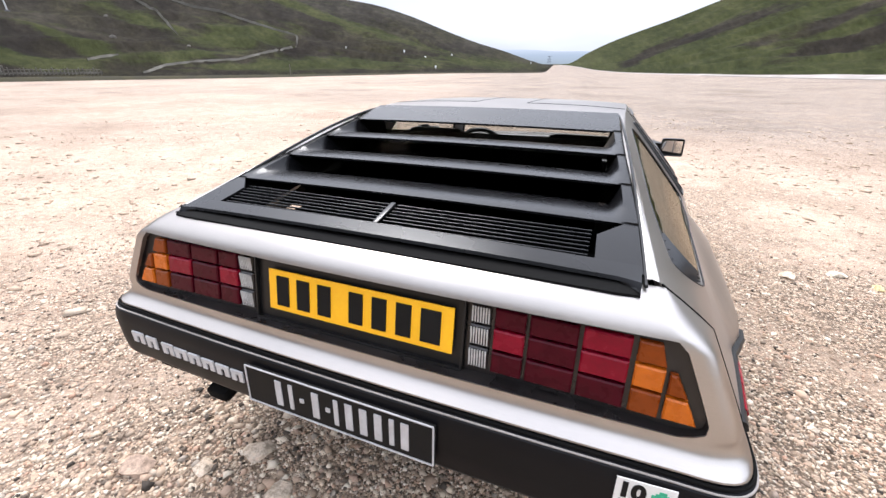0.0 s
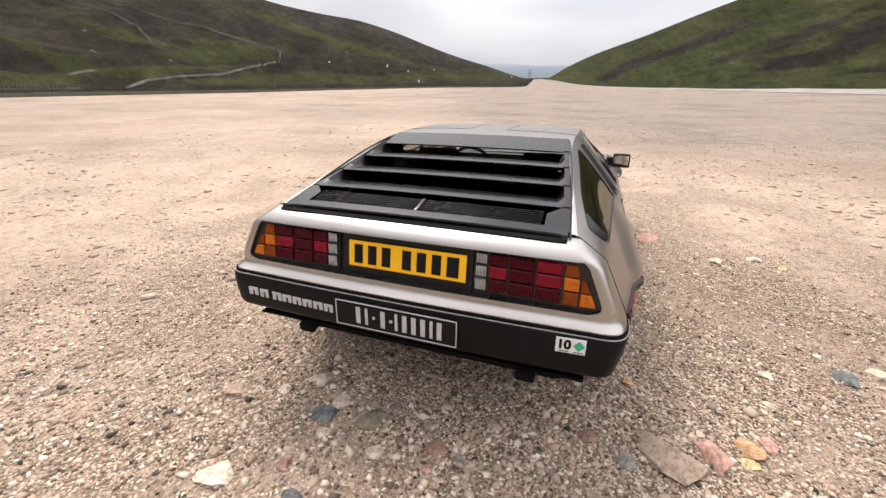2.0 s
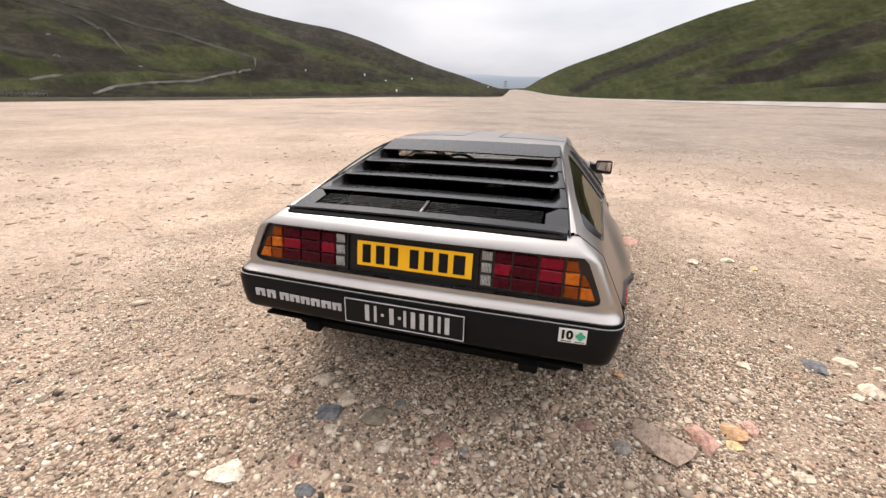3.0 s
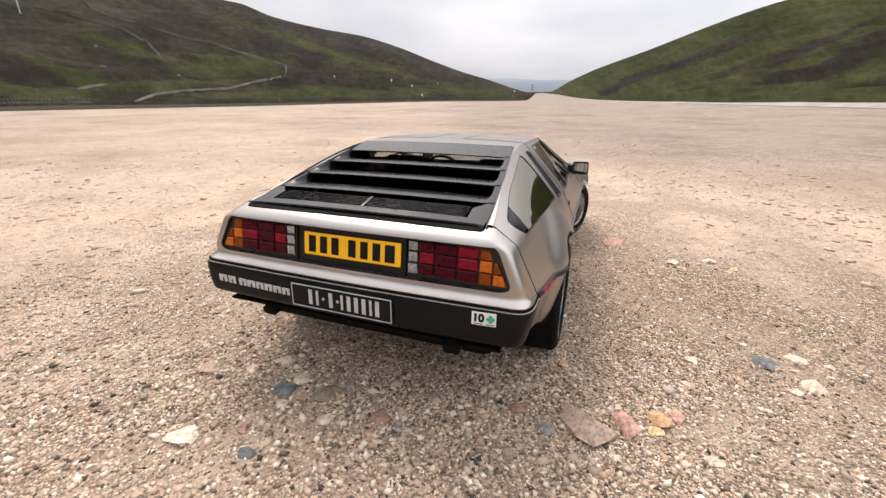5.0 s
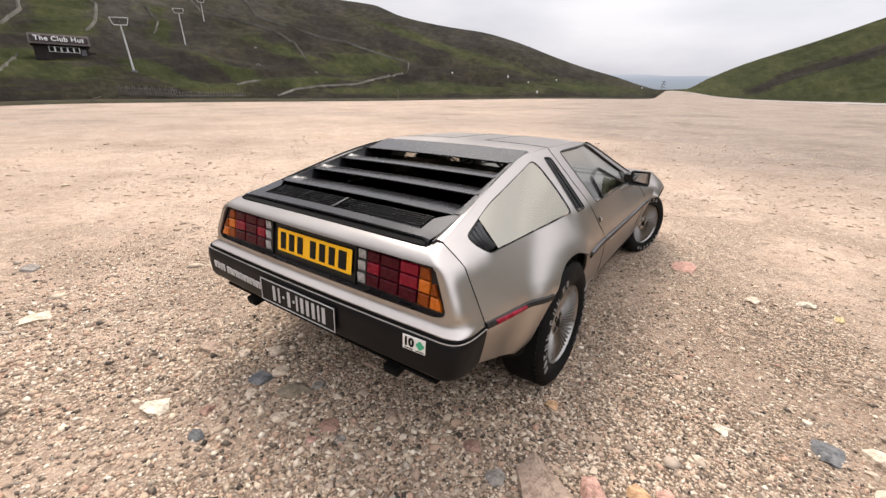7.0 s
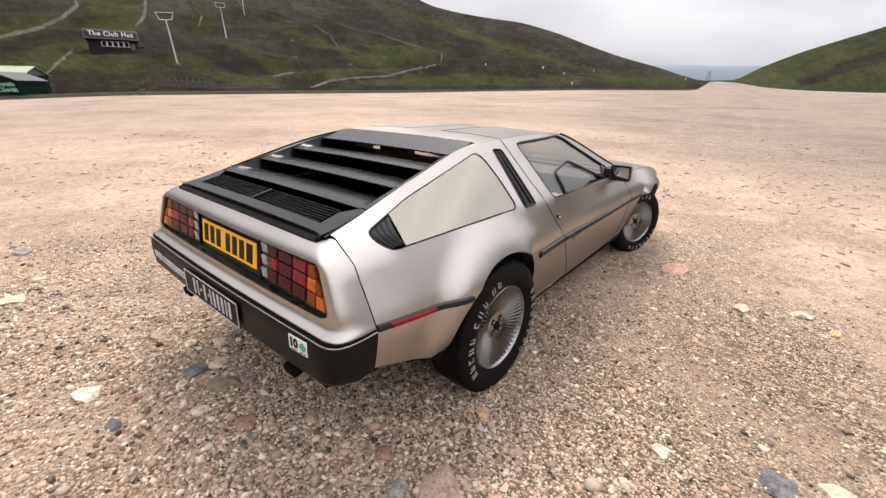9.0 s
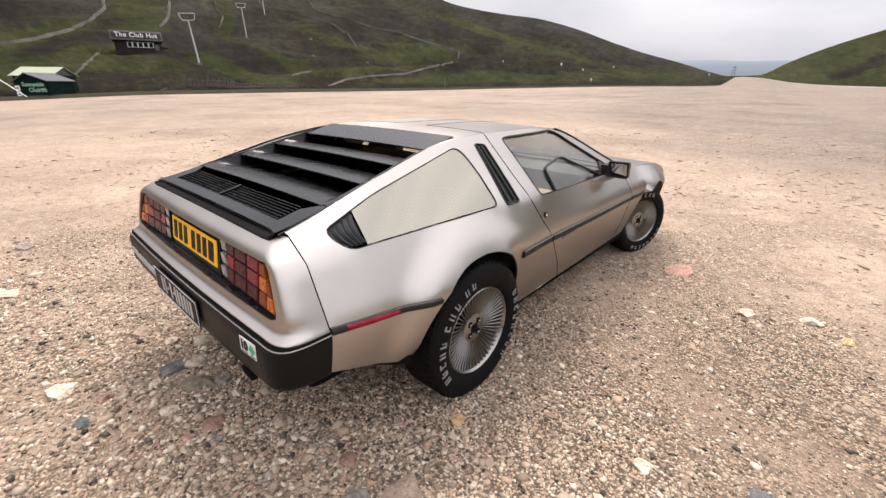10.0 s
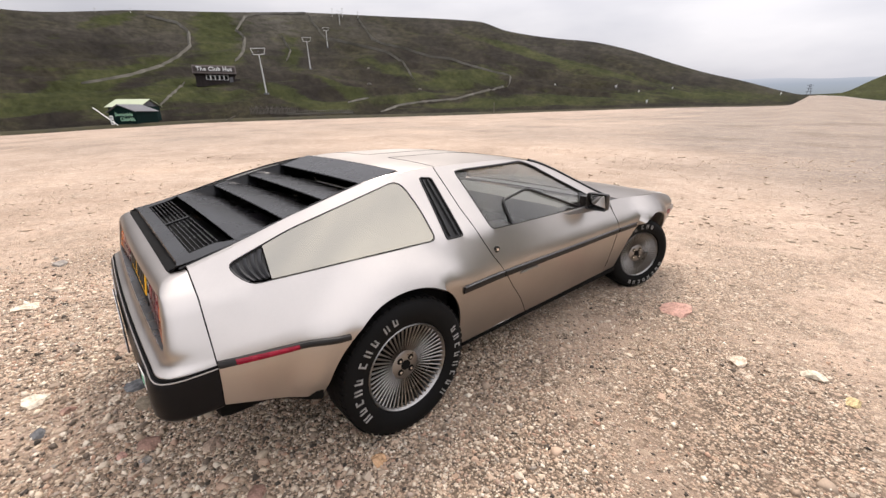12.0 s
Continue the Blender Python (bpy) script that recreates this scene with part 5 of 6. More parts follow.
def build_wheel(radius, rim_r, width, place, lettering):
    """A wheel with its outer face to +x, its centre at the origin."""
    w = part("wheel", wheel_bm([(-width / 2, rim_r * 0.95), (-width / 2 + 0.01, rim_r * 0.9), (0.02, rim_r * 0.90), (width / 2 - 0.04, rim_r * 0.93), (width / 2 - 0.018, rim_r * 0.955), (width / 2 - 0.010, rim_r * 0.99), (width / 2 - 0.016, rim_r * 1.02)]), RIM, car, "alloy wheel with many thin radial vanes")
    h = width / 2
    side = radius - rim_r
    tyre = part("tyre", wheel_bm([(h - 0.018, rim_r * 1.0), (h - 0.003, rim_r + 0.10 * side), (h + 0.006, rim_r + 0.35 * side), (h + 0.006, rim_r + 0.6 * side), (h - 0.004, rim_r + 0.82 * side), (h - 0.016, rim_r + 0.93 * side), (h - 0.035, radius - 0.004), (0.5 * h, radius), (0, radius + 0.001), (-0.5 * h, radius), (-h + 0.03, radius - 0.004), (-h, rim_r + 0.6 * side), (-h + 0.02, rim_r)]), RUBBER, w, "black tyre with pale raised sidewall characters")
    # tread blocks round the shoulder
    bm = None
    for i in range(60):
        a = i * math.tau / 60
        for xo, da in ((h - 0.045, 0.0), (h * 0.35, 0.5), (-h * 0.35, 0.0)):
            b = a + da * math.tau / 60
            bm = box_bm(0.05, 0.020, 0.008, (0, 0, 0), rot=Matrix.Translation((xo, 0, 0)) @ Matrix.Rotation(b, 4, "X") @ Matrix.Translation((0, 0, radius - 0.0036)), bm=bm)
    tagged(part("tread", bm, RUBBER, tyre, smooth=0), kind="stuff")
    # raised characters as plain blocks
    r_t = rim_r + 0.52 * side
    for start, count, stepa, size in lettering:
        for i in range(count):
            a = radians(start + stepa * i)
            c = None
            for dx, dz, bw, bh in (((-0.22, 0, 0.19, 0.9), (0.08, -0.36, 0.42, 0.18), (0.20, 0, 0.17, 0.55)), ((-0.22, 0, 0.19, 0.9), (0.22, 0, 0.19, 0.9)), ((-0.20, 0, 0.20, 0.9), (0.06, 0.36, 0.40, 0.18), (0.06, -0.36, 0.40, 0.18)))[i % 3]:
                c = box_bm(0.0025, size * bw, size * bh, rot=Matrix.Translation((h + 0.0066, r_t * math.cos(a), r_t * math.sin(a))) @ Matrix.Rotation(a - math.pi / 2, 4, "X") @ Matrix.Translation((0, dx * size, dz * size)), bm=c)
            part("raised_character", c, LETTER, tyre, smooth=0)
    disc = part("wheel_disc", wheel_bm([(h - 0.085, 0.0), (h - 0.085, rim_r * 0.93)]), DARK, w)
    bm = None
    n = 52
    vane = bmesh.new()
    ends = []
    for r, x, wd in ((0.058, h - 0.048, 0.0028), (rim_r * 0.55, h - 0.036, 0.0056), (rim_r * 0.945, h - 0.018, 0.0086)):
        ends.append([vane.verts.new(c) for c in ((x - 0.010, -0.3 * wd, r), (x - 0.002, -0.5 * wd, r), (x, -0.2 * wd, r), (x, 0.2 * wd, r), (x - 0.002, 0.5 * wd, r), (x - 0.010, 0.3 * wd, r))])
    for ra, rb in zip(ends, ends[1:]):
        for k in range(6):
            vane.faces.new((ra[k], ra[(k + 1) % 6], rb[(k + 1) % 6], rb[k]))
    vane_mesh = mesh_of("vane", vane, RIM, 0)
    for i in range(n):
        v = new("vane", vane_mesh)
        v.parent, v.rotation_euler = w, (i * math.tau / n, 0, 0)
    hub = part("hub", wheel_bm([(h - 0.044, 0.0), (h - 0.044, 0.064), (h - 0.048, 0.070), (h - 0.07, 0.072)], 32), RIM, w)
    for i in range(4):
        a = radians(45 + 90 * i)
        p = Vector((h - 0.045, 0.041 * math.cos(a), 0.041 * math.sin(a)))
        hole = part("lug_recess", tube_bm([p, p + Vector((0.0022, 0, 0))], 0.0155, 14), DARK, hub)
        part("lug_nut", tube_bm([p + Vector((0.001, 0, 0)), p + Vector((0.006, 0, 0))], 0.007, 6), CHROME, hole)
    part("centre_cap", tube_bm([(h - 0.045, 0, 0), (h - 0.041, 0, 0), (h - 0.0405, 0, 0)], [0.024, 0.024, 0.018], 20), DARK, hub)
    w.matrix_world = place
    return w


def copy_part(ob, m):
    made = copy_thing(ob, m)
    made.parent = car
    return made


rear = build_wheel(0.328, 0.208, 0.225, pose(0.792, 0.0, REAR_HUB), [(106, 2, 10.0, 0.037), (131, 3, 10.5, 0.040), (167, 5, 10.5, 0.040), (24, 8, -10.5, 0.036)])
copy_part(rear, pose(-0.792, 0.0, REAR_HUB, 0, 0, 180))
front = build_wheel(0.285, 0.184, 0.19, pose(0.752, 2.395, FRONT_HUB - 0.006, 0, 0, -22), [(72, 3, 12, 0.034), (112, 3, 13.0, 0.034), (250, 8, 12, 0.034)])
copy_part(front, pose(-0.752, 2.395, FRONT_HUB - 0.006, 0, 0, 158))

def hull_stone(seed, sx, sy, sz, n=15):
    rnd = random.Random(seed)
    bm = bmesh.new()
    for _ in range(n):
        v = Vector((rnd.gauss(0, 1), rnd.gauss(0, 1), rnd.gauss(0, 1))).normalized()
        v *= 0.86 + 0.28 * rnd.random()
        bm.verts.new((v.x * sx / 2, v.y * sy / 2, max(v.z, -0.6) * sz))
    res = bmesh.ops.convex_hull(bm, input=bm.verts[:])
    bmesh.ops.delete(bm, geom=[g for g in res["geom_interior"] if isinstance(g, bmesh.types.BMVert)], context="VERTS")
    return bm


# ---- the hillside: tracks, huts, chairlift, fences ----
def ribbon(name, label, category, bearings, width, material, up=0.9, kind="structure"):
    """Track draped through (bearing, elevation) points, raised and widened uphill to fit the camera's view."""
    fine = []
    for (a1, e1), (a2, e2) in zip(bearings, bearings[1:]):
        k = max(2, int(abs(a2 - a1) / 0.25 + abs(e2 - e1) / 0.15))
        fine += [(a1 + (a2 - a1) * i / k, e1 + (e2 - e1) * i / k) for i in range(k)]
    fine.append(bearings[-1])
    mid = []
    for i, (az, el) in enumerate(fine):
        az += 0.10 * noise.noise(Vector((i * 0.35, el, 3.1)))
        mid.append((az, first_seen(az, el)))
    # the track takes the bends smoothly
    for _ in range(2):
        mid = [mid[0]] + [(b[0], 0.25 * a[1] + 0.5 * b[1] + 0.25 * c[1]) for a, b, c in zip(mid, mid[1:], mid[2:])] + [mid[-1]]
    rows = []
    for i, (az, r) in enumerate(mid):
        p = land_point(az, r)
        q = land_point(*mid[min(i + 1, len(mid) - 1)])
        o = land_point(*mid[max(i - 1, 0)])
        d = (q - o)
        high = min(1.0, max(0.0, (r - EDGE_FAR(az)) / (TOP_FAR(az) - EDGE_FAR(az))))
        run_out = min(1.0, 0.15 + 0.2 * i, 0.15 + 0.2 * (len(mid) - 1 - i))
        side = Vector((d.y, -d.x, 0)).normalized() * width * run_out * (0.17 + 0.22 * high + 0.12 * noise.noise(Vector((i * 0.4, 9.0, az))))
        row = []
        for s in (-1, -0.5, 0, 0.5, 1):
            c = p + side * s
            az2 = math.degrees(math.atan2(c.x - EYE.x, c.y - EYE.y))
            r2 = math.hypot(c.x - EYE.x, c.y - EYE.y)
            row.append(land_point(az2, r2, up * (0.2 + 1.3 * high) * (1 - (1.3 - 0.5 * high) * abs(s))))
        rows.append(row)
    return tagged(part(name, grid_bm(rows), material), label, category, kind=kind)


TRACKS = [
    ([(-59.3, 10.6), (-57.6, 8.25), (-56.4, 7.74), (-53.6, 7.16), (-50.3, 6.25), (-47.7, 5.96), (-46.1, 5.4), (-41.9, 4.27), (-40.1, 3.87), (-40.3, 2.77)], 1.5),
    ([(-65.0, 10.5), (-63.2, 8.2), (-59.3, 7.53), (-55.9, 6.81), (-53.7, 5.61), (-52.4, 3.53)], 1.4),
    ([(-81.4, 9.44), (-78.7, 9.0), (-77.8, 8.24), (-77.9, 6.82), (-79.4, 5.6), (-81.2, 4.66), (-84.0, 3.7), (-88.0, 2.8)], 1.9),
    ([(-65.3, 10.7), (-70.7, 10.4), (-72.0, 10.0), (-73.0, 8.67), (-72.2, 7.98), (-72.6, 6.47), (-73.6, 5.45)], 1.8),
    ([(-56.4, -0.25), (-54.3, 0.53), (-51.1, 0.95), (-46.9, 1.23), (-43.7, 2.06), (-40.4, 2.72)], 2.0),
    ([(-81.6, 0.7), (-80.1, 2.07), (-78.9, 3.1)], 1.0),
    ([(-68.2, 8.2), (-67.3, 6.8), (-67.9, 5.7)], 1.2),
    ([(-60.7, 0.95), (-59.4, 1.25), (-58.1, 1.42)], 3.0),
    ([(-68.0, -0.42), (-64.0, -0.32), (-59.8, -0.28)], 1.0),
]
for pts, w in TRACKS:
    ribbon("hill_track", "pale narrow track worn across the heather slope", "track", pts, w, PALE_TRACK)


def rim_strip(name, label, category, az0, az1, inner, outer, material, up):
    """A band along the edge of the car park."""
    rows = []
    for az in np.arange(az0, az1, 0.5):
        d = EDGE_FAR(az)
        rows.append([land_point(az, d + inner + (outer - inner) * t, up * math.sin(math.pi * min(1, t * 1.02 + 0.001))) for t in (0, 0.25, 0.5, 0.75, 1.0)])
    return tagged(part(name, grid_bm(rows), material), label, category, kind="structure")


WET_VERGE = worn("damp_dark_verge", (0.10, 0.088, 0.078), (0.17, 0.15, 0.132), 0.85, scale=0.4, fine=6, bump_h=0.02, spec=0.08)
rim_strip("road", "pale strip of road along the foot of the green hill", "road", -8.5, 70, -0.5, 4.2, ASPHALT, 0.10)
rim_strip("verge", "dark damp verge beside the pale road", "verge", 7, 70, -3.2, -0.55, WET_VERGE, 0.06)
BANK = worn("dark_peat_bank", (0.024, 0.022, 0.013), (0.050, 0.045, 0.025), 0.95, scale=0.6, fine=5, bump_h=0.05, spec=0.08)
rim_strip("bank", "low dark bank of peat and rough grass beside the gravel", "bank", -110, -10, -0.4, 3.2, BANK, 0.24)


def facing(az, r, up=0.0):
    """Stands on the land at this bearing and range; its -y side looks back to the car park."""
    return Matrix.Translation(land_point(az, r, up)) @ pose(0, 0, 0, 0, 0, -az)


def club_hut():
    r = at_elevation(-76.0, 3.2)
    hut = thing("club_hut", "dark timber hut with brown roof, white sign and row of windows", "hut", at=facing(-75.75, r))
    w = 2 * r * math.tan(radians(2.25))
    part("wall", box_bm(w * 0.90, 5.0, 2.6, (0, 2.5, 1.3), 0.03), TIMBER, hut)
    part("plinth", box_bm(w * 0.92, 5.1, 0.8, (0, 2.5, -0.25), 0.03), TIMBER, hut)
    for k in range(22):
        part("board", box_bm(w * 0.90 / 22 - 0.03, 0.04, 2.5, (-w * 0.45 + (k + 0.5) * w * 0.90 / 22, -0.015, 1.3), 0.008), TIMBER, hut, smooth=0)
    rise = 2.3
    for s in (1, -1):
        roof = part("roof", box_bm(w, 3.9, 0.14, (0, 2.5 - s * 1.62, 2.6 + rise / 2 + 0.05), 0.03, rot=pose(0, 0, 0)), HUT_ROOF, hut)
        roof.data.transform(Matrix.Translation((0, 2.5 - s * 1.62, 2.6 + rise / 2)) @ Matrix.Rotation(s * math.atan2(rise, 3.1), 4, "X") @ Matrix.Translation((0, -(2.5 - s * 1.62), -(2.6 + rise / 2))))
    part("sign_board", box_bm(w * 0.94, 0.10, 1.25, (0, -0.72, 3.72), 0.02), HUT_ROOF, hut)
    fixed_text("sign_text", "The Club Hut", 1.38, SIGN_WHITE, hut, pose(0, -0.80, 3.78, 90), 0.03, bold=0.020, spacing=1.10)
    for k in range(5):
        x = -w * 0.16 + k * w * 0.102
        win = part("window", box_bm(w * 0.100, 0.08, 1.15, (x, -0.04, 1.72), 0.01), SIGN_WHITE, hut, "white-framed window")
        part("pane", box_bm(w * 0.076, 0.05, 1.0, (x, -0.08, 1.73), 0.005), INK, win)
    part("lean_to", box_bm(1.5, 3.2, 1.7, (w * 0.5, 2.4, 0.6), 0.03), TIMBER, hut)
    part("door", box_bm(0.9, 0.06, 1.9, (w * 0.36, -0.05, 0.95), 0.01), SLATE, hut, "grey door")
    return hut


club_hut()


def ticket_shed():
    r = EDGE_FAR(-84.4) + 1.5
    base = facing(-83.9, r, -0.25)
    shed = thing("ticket_shed", "dark green gabled shed with pale sign lettering and white notices", "shed", at=base @ pose(-0.95, 0.6, 0, 0, 0, -40))
    reach = r * math.tan(radians(2.2))
    w, deep, h, g = 3.1, 3.1, 1.72, 0.68
    outline = [(-w / 2, 0), (w / 2, 0), (w / 2, h), (-0.10 * w, h + g), (-w / 2, h)]
    bm = bmesh.new()
    front, back = [bm.verts.new((x, 0, z)) for x, z in outline], [bm.verts.new((x, deep, z)) for x, z in outline]
    bm.faces.new(front)
    bm.faces.new(back[::-1])
    for i in range(5):
        bm.faces.new((front[i], back[i], back[(i + 1) % 5], front[(i + 1) % 5]))
    part("wall", bm, SHED_GREEN, shed, smooth=0)
    for xa, za, xb, zb in ((-w / 2 - 0.15, h - 0.05, -0.10 * w, h + g + 0.03), (-0.10 * w, h + g + 0.03, w / 2 + 0.15, h - 0.03)):
        rows = [[Vector((xa, y, za)), Vector((xb, y, zb))] for y in (-0.2, deep + 0.2)]
        part("roof", thicken(grid_bm(rows), 0.07), SLATE, shed, "grey felt roof", smooth=0)
    for k in range(11):
        x = -w / 2 + (k + 0.5) * w / 11
        part("board", box_bm(w / 11 - 0.02, 0.03, h - 0.04, (x, -0.012, h / 2), 0.005), SHED_GREEN, shed, smooth=0)
    for k in range(9):
        part("board", box_bm(0.03, deep - 0.04, h / 9 - 0.02, (w / 2 + 0.012, deep / 2, (k + 0.5) * h / 9), 0.005), SHED_GREEN, shed, smooth=0)
    fixed_text("sign_text", "Sunnyside", 0.52, SIGN_MINT, shed, pose(0.22, -0.06, 1.42, 90), 0.015)
    fixed_text("sign_text", "Chairlift", 0.52, SIGN_MINT, shed, pose(0.55, -0.06, 0.92, 90), 0.015)
    for z in (0.55, 1.10):
        n = part("notice", box_bm(0.40, 0.03, 0.46, (-w / 2 + 0.24, -0.05, z), 0.005), SIGN_WHITE, shed, "white notice board", smooth=0)
        part("notice_print", box_bm(0.24, 0.02, 0.10, (-w / 2 + 0.24, -0.065, z), 0.002), SLATE, n, smooth=0)
    second = thing("store_shed", "larger shed with pale green sheet roof behind the ticket shed", "shed", at=base @ pose(-0.75, 4.6, 0.1, 0, 0, -30))
    part("wall", box_bm(3.5, 4.0, 2.25, (0, 2.0, 1.125), 0.03), SHED_GREEN, second)
    bm = bmesh.new()
    ends = [[bm.verts.new((x, y, z)) for y, z in ((0.0, 2.2), (4.0, 2.2), (2.0, 2.95))] for x in (-1.75, 1.75)]
    for e in ends:
        bm.faces.new(e)
    for i in range(3):
        bm.faces.new((ends[0][i], ends[0][(i + 1) % 3], ends[1][(i + 1) % 3], ends[1][i]))
    bmesh.ops.recalc_face_normals(bm, faces=bm.faces[:])
    part("gable", bm, SLATE, second, "grey felted gable", smooth=0)
    for y0, z0, y1, z1 in ((-0.3, 2.16, 2.0, 3.05), (2.0, 3.05, 4.3, 2.16)):
        rows = [[Vector((-1.95, y, z)), Vector((1.95, y, z))] for y, z in ((y0, z0), (y1, z1))]
        part("roof", thicken(grid_bm(rows), 0.06), PALE_GREEN, second, smooth=0)
    bar = thing("barrier_pole", "long white-painted pole leaning against the shed", "pole", at=base)
    part("pole", tube_bm([(-reach + 0.85, -0.9, 0.2), (-reach - 1.05, -0.3, 2.15)], 0.045, 8), SIGN_WHITE, bar)


ticket_shed()


def pylon(az, el, height, spread, lean):
    r = at_elevation(az, el)
    p = thing("chairlift_pylon", "grey steel chairlift pylon with an open trapezoid head frame", "pylon", "chairlift pylons", at=facing(az, r, -0.4) @ pose(0, 0, 0, 0, -lean, 0))
    part("mast", tube_bm([(0, 0, 0), (0, 0, height * 0.55), (0, 0, height)], [0.19, 0.16, 0.12], 12), GALV, p)
    part("footing", box_bm(1.1, 1.1, 0.9, (0, 0, 0.2), 0.08), SLATE, p)
    top, low, h = spread / 2, spread * 0.36, spread * 0.42
    pts = [(-low, 0, height), (low, 0, height), (top, 0, height + h), (-top, 0, height + h)]
    for a, b in zip(pts, pts[1:] + pts[:1]):
        part("frame_bar", tube_bm([a, b], 0.07, 8), GALV, p)
    part("sheave", tube_bm([(0, -0.12, height + h * 0.5), (0, 0.12, height + h * 0.5)], 0.16, 12), SLATE, p)
    for s in (-1, 1):
        part("sheave_train", box_bm(0.25, 1.4, 0.22, (s * top * 0.9, 0, height + 0.02), 0.05), SLATE, p)
    return p


pylon(-70.4, 2.0, 8.6, 3.0, 3.5)
pylon(-65.2, 5.2, 9.6, 3.1, 2.0)
pylon(-63.0, 7.55, 7.6, 3.0, 1.0)
pylon(-61.4, 9.9, 6.5, 3.0, 0.0)
for az, el, h in ((-62.2, 10.6, 4.5), (-61.0, 10.6, 5.0), (-59.2, 10.5, 4.0), (-85.6, 9.4, 2.2), (-82.7, 9.7, 2.2)):
    r = at_elevation(az, el)
    m = thing("mast", "thin grey mast on the hill crest", "mast", "crest masts", at=facing(az, r, -0.5))
    part("pole", tube_bm([(0, 0, 0), (0, 0, h + 0.5)], [0.13, 0.08], 8), GALV, m)
    part("cross_arm", tube_bm([(-0.6, 0, h), (0.6, 0, h)], 0.07, 6), GALV, m)


def fence(az0, az1, el0, el1, n, height):
    f = thing("snow_fence", "weathered grey paling fence at the edge of the gravel", "fence", at=Matrix.Identity(4))
    feet = []
    for i in range(n):
        t = i / (n - 1)
        az, el = az0 + (az1 - az0) * t, el0 + (el1 - el0) * t
        feet.append(land_point(az, at_elevation(az, el), -0.1))
    for i, p in enumerate(feet):
        part("post", tube_bm([p, p + Vector((0.05 * math.sin(i * 2.3), 0, height * (0.9 + 0.2 * math.sin(i * 1.7))))], 0.055, 6), OLD_WOOD, f)
    for h in (0.35, 0.8):
        for a, b in zip(feet, feet[1:]):
            part("rail", tube_bm([a + Vector((0, 0, height * h)), b + Vector((0, 0, height * h))], 0.035, 5), OLD_WOOD, f)
    return f


OLD_WOOD = worn("weathered_grey_timber", (0.10, 0.091, 0.078), (0.17, 0.157, 0.137), 0.9, scale=1, fine=12, bump_h=0.004, spec=0.08)
fence(-72.2, -67.0, -0.35, -0.30, 34, 1.15)
fence(-67.0, -60.0, -0.45, -0.42, 26, 0.8)
rail_end = thing("stray_rail", "pale timber rail lying against the bank", "rail", at=facing(-74.4, EDGE_FAR(-74.4) + 0.3))
part("rail", tube_bm([(-0.6, 0, 0.1), (0.6, 0.3, 0.65)], 0.05, 6), OLD_WOOD, rail_end)
for i, (az, el, size) in enumerate(((-58.1, 3.83, 1.5), (-51.6, 2.87, 1.2), (-58.2, 5.26, 1.3))):
    rock = part("boulder", hull_stone(40 + i, size, size * 0.7, size * 0.4, 20), OLD_WOOD, None, smooth=25)
    tagged(rock, "pale lichen-grey boulder lying in the heather", "boulder", "boulders on the slope")
    rock.matrix_world = facing(az, at_elevation(az, el), 0.1)
post = thing("marker_post", "thin pale marker post beside the gravel", "post", at=facing(-41.6, EDGE_FAR(-41.6) + 0.4, -0.2))
part("pole", tube_bm([(0, 0, 0), (0, 0, 2.0)], 0.05, 8), OLD_WOOD, post)
part("cap", box_bm(0.13, 0.13, 0.06, (0, 0, 2.0), 0.01), OLD_WOOD, post)
for az, el, s in ((-34.6, 3.0, 0.7), (-27.5, 2.5, 1.1), (-24.9, 1.72, 0.8), (-21.5, 2.1, 0.9), (-23.7, 0.42, 0.7), (-11.6, 1.0, 2.2)):
    b = thing("white_hydrant", "small white box on a short stand in the heather", "box", "white boxes on the moor", at=facing(az, at_elevation(az, el)))
    part("box", box_bm(0.6 * s, 0.5 * s, 0.8 * s, (0, 0, 0.9 * s), 0.05), SIGN_WHITE, b)
    part("stand", tube_bm([(0, 0, -0.3), (0, 0, 0.6 * s)], 0.09 * s, 6), GALV, b)
tower = thing("lattice_tower", "small dark lattice tower far down the valley", "tower", at=facing(-9.4, 600, -1))
for sx, sy in ((-1, -1), (1, -1), (1, 1), (-1, 1)):
    part("leg", tube_bm([(2.0 * sx, 2.0 * sy, 0), (0.25 * sx, 0.25 * sy, 13)], 0.2, 5), SLATE, tower)
for z in (6, 9, 12):
    part("cross_arm", tube_bm([(-2.6, 0, z), (2.6, 0, z)], 0.18, 5), SLATE, tower)


# ---- stones ----
def stone_material(name, a, b_):
    m, n, l, b = nodes_of(name)
    big, small = noise_node(n, l, 14, 5, 0.65), noise_node(n, l, 140, 3)
    c = ramp(n, l, big.outputs["Fac"], [(0.3, a), (0.7, b_)])
    dust = noise_node(n, l, 38, 6, 0.7)
    d = ramp(n, l, dust.outputs["Fac"], [(0.40, (0.62, 0.60, 0.58)), (0.5, (1, 1, 1)), (0.62, (1.25, 1.22, 1.18))])
    cd = mix(n, l, 0.85, c.outputs[0], d.outputs[0], "MULTIPLY")
    l.new(mix(n, l, 0.4, cd, small.outputs["Fac"], "OVERLAY"), b.inputs["Base Color"])
    put(b, rough=0.92, spec=0.15)
    bump(n, l, b, mix(n, l, 0.6, dust.outputs["Fac"], small.outputs["Fac"]), 0.8, 0.006)
    return m


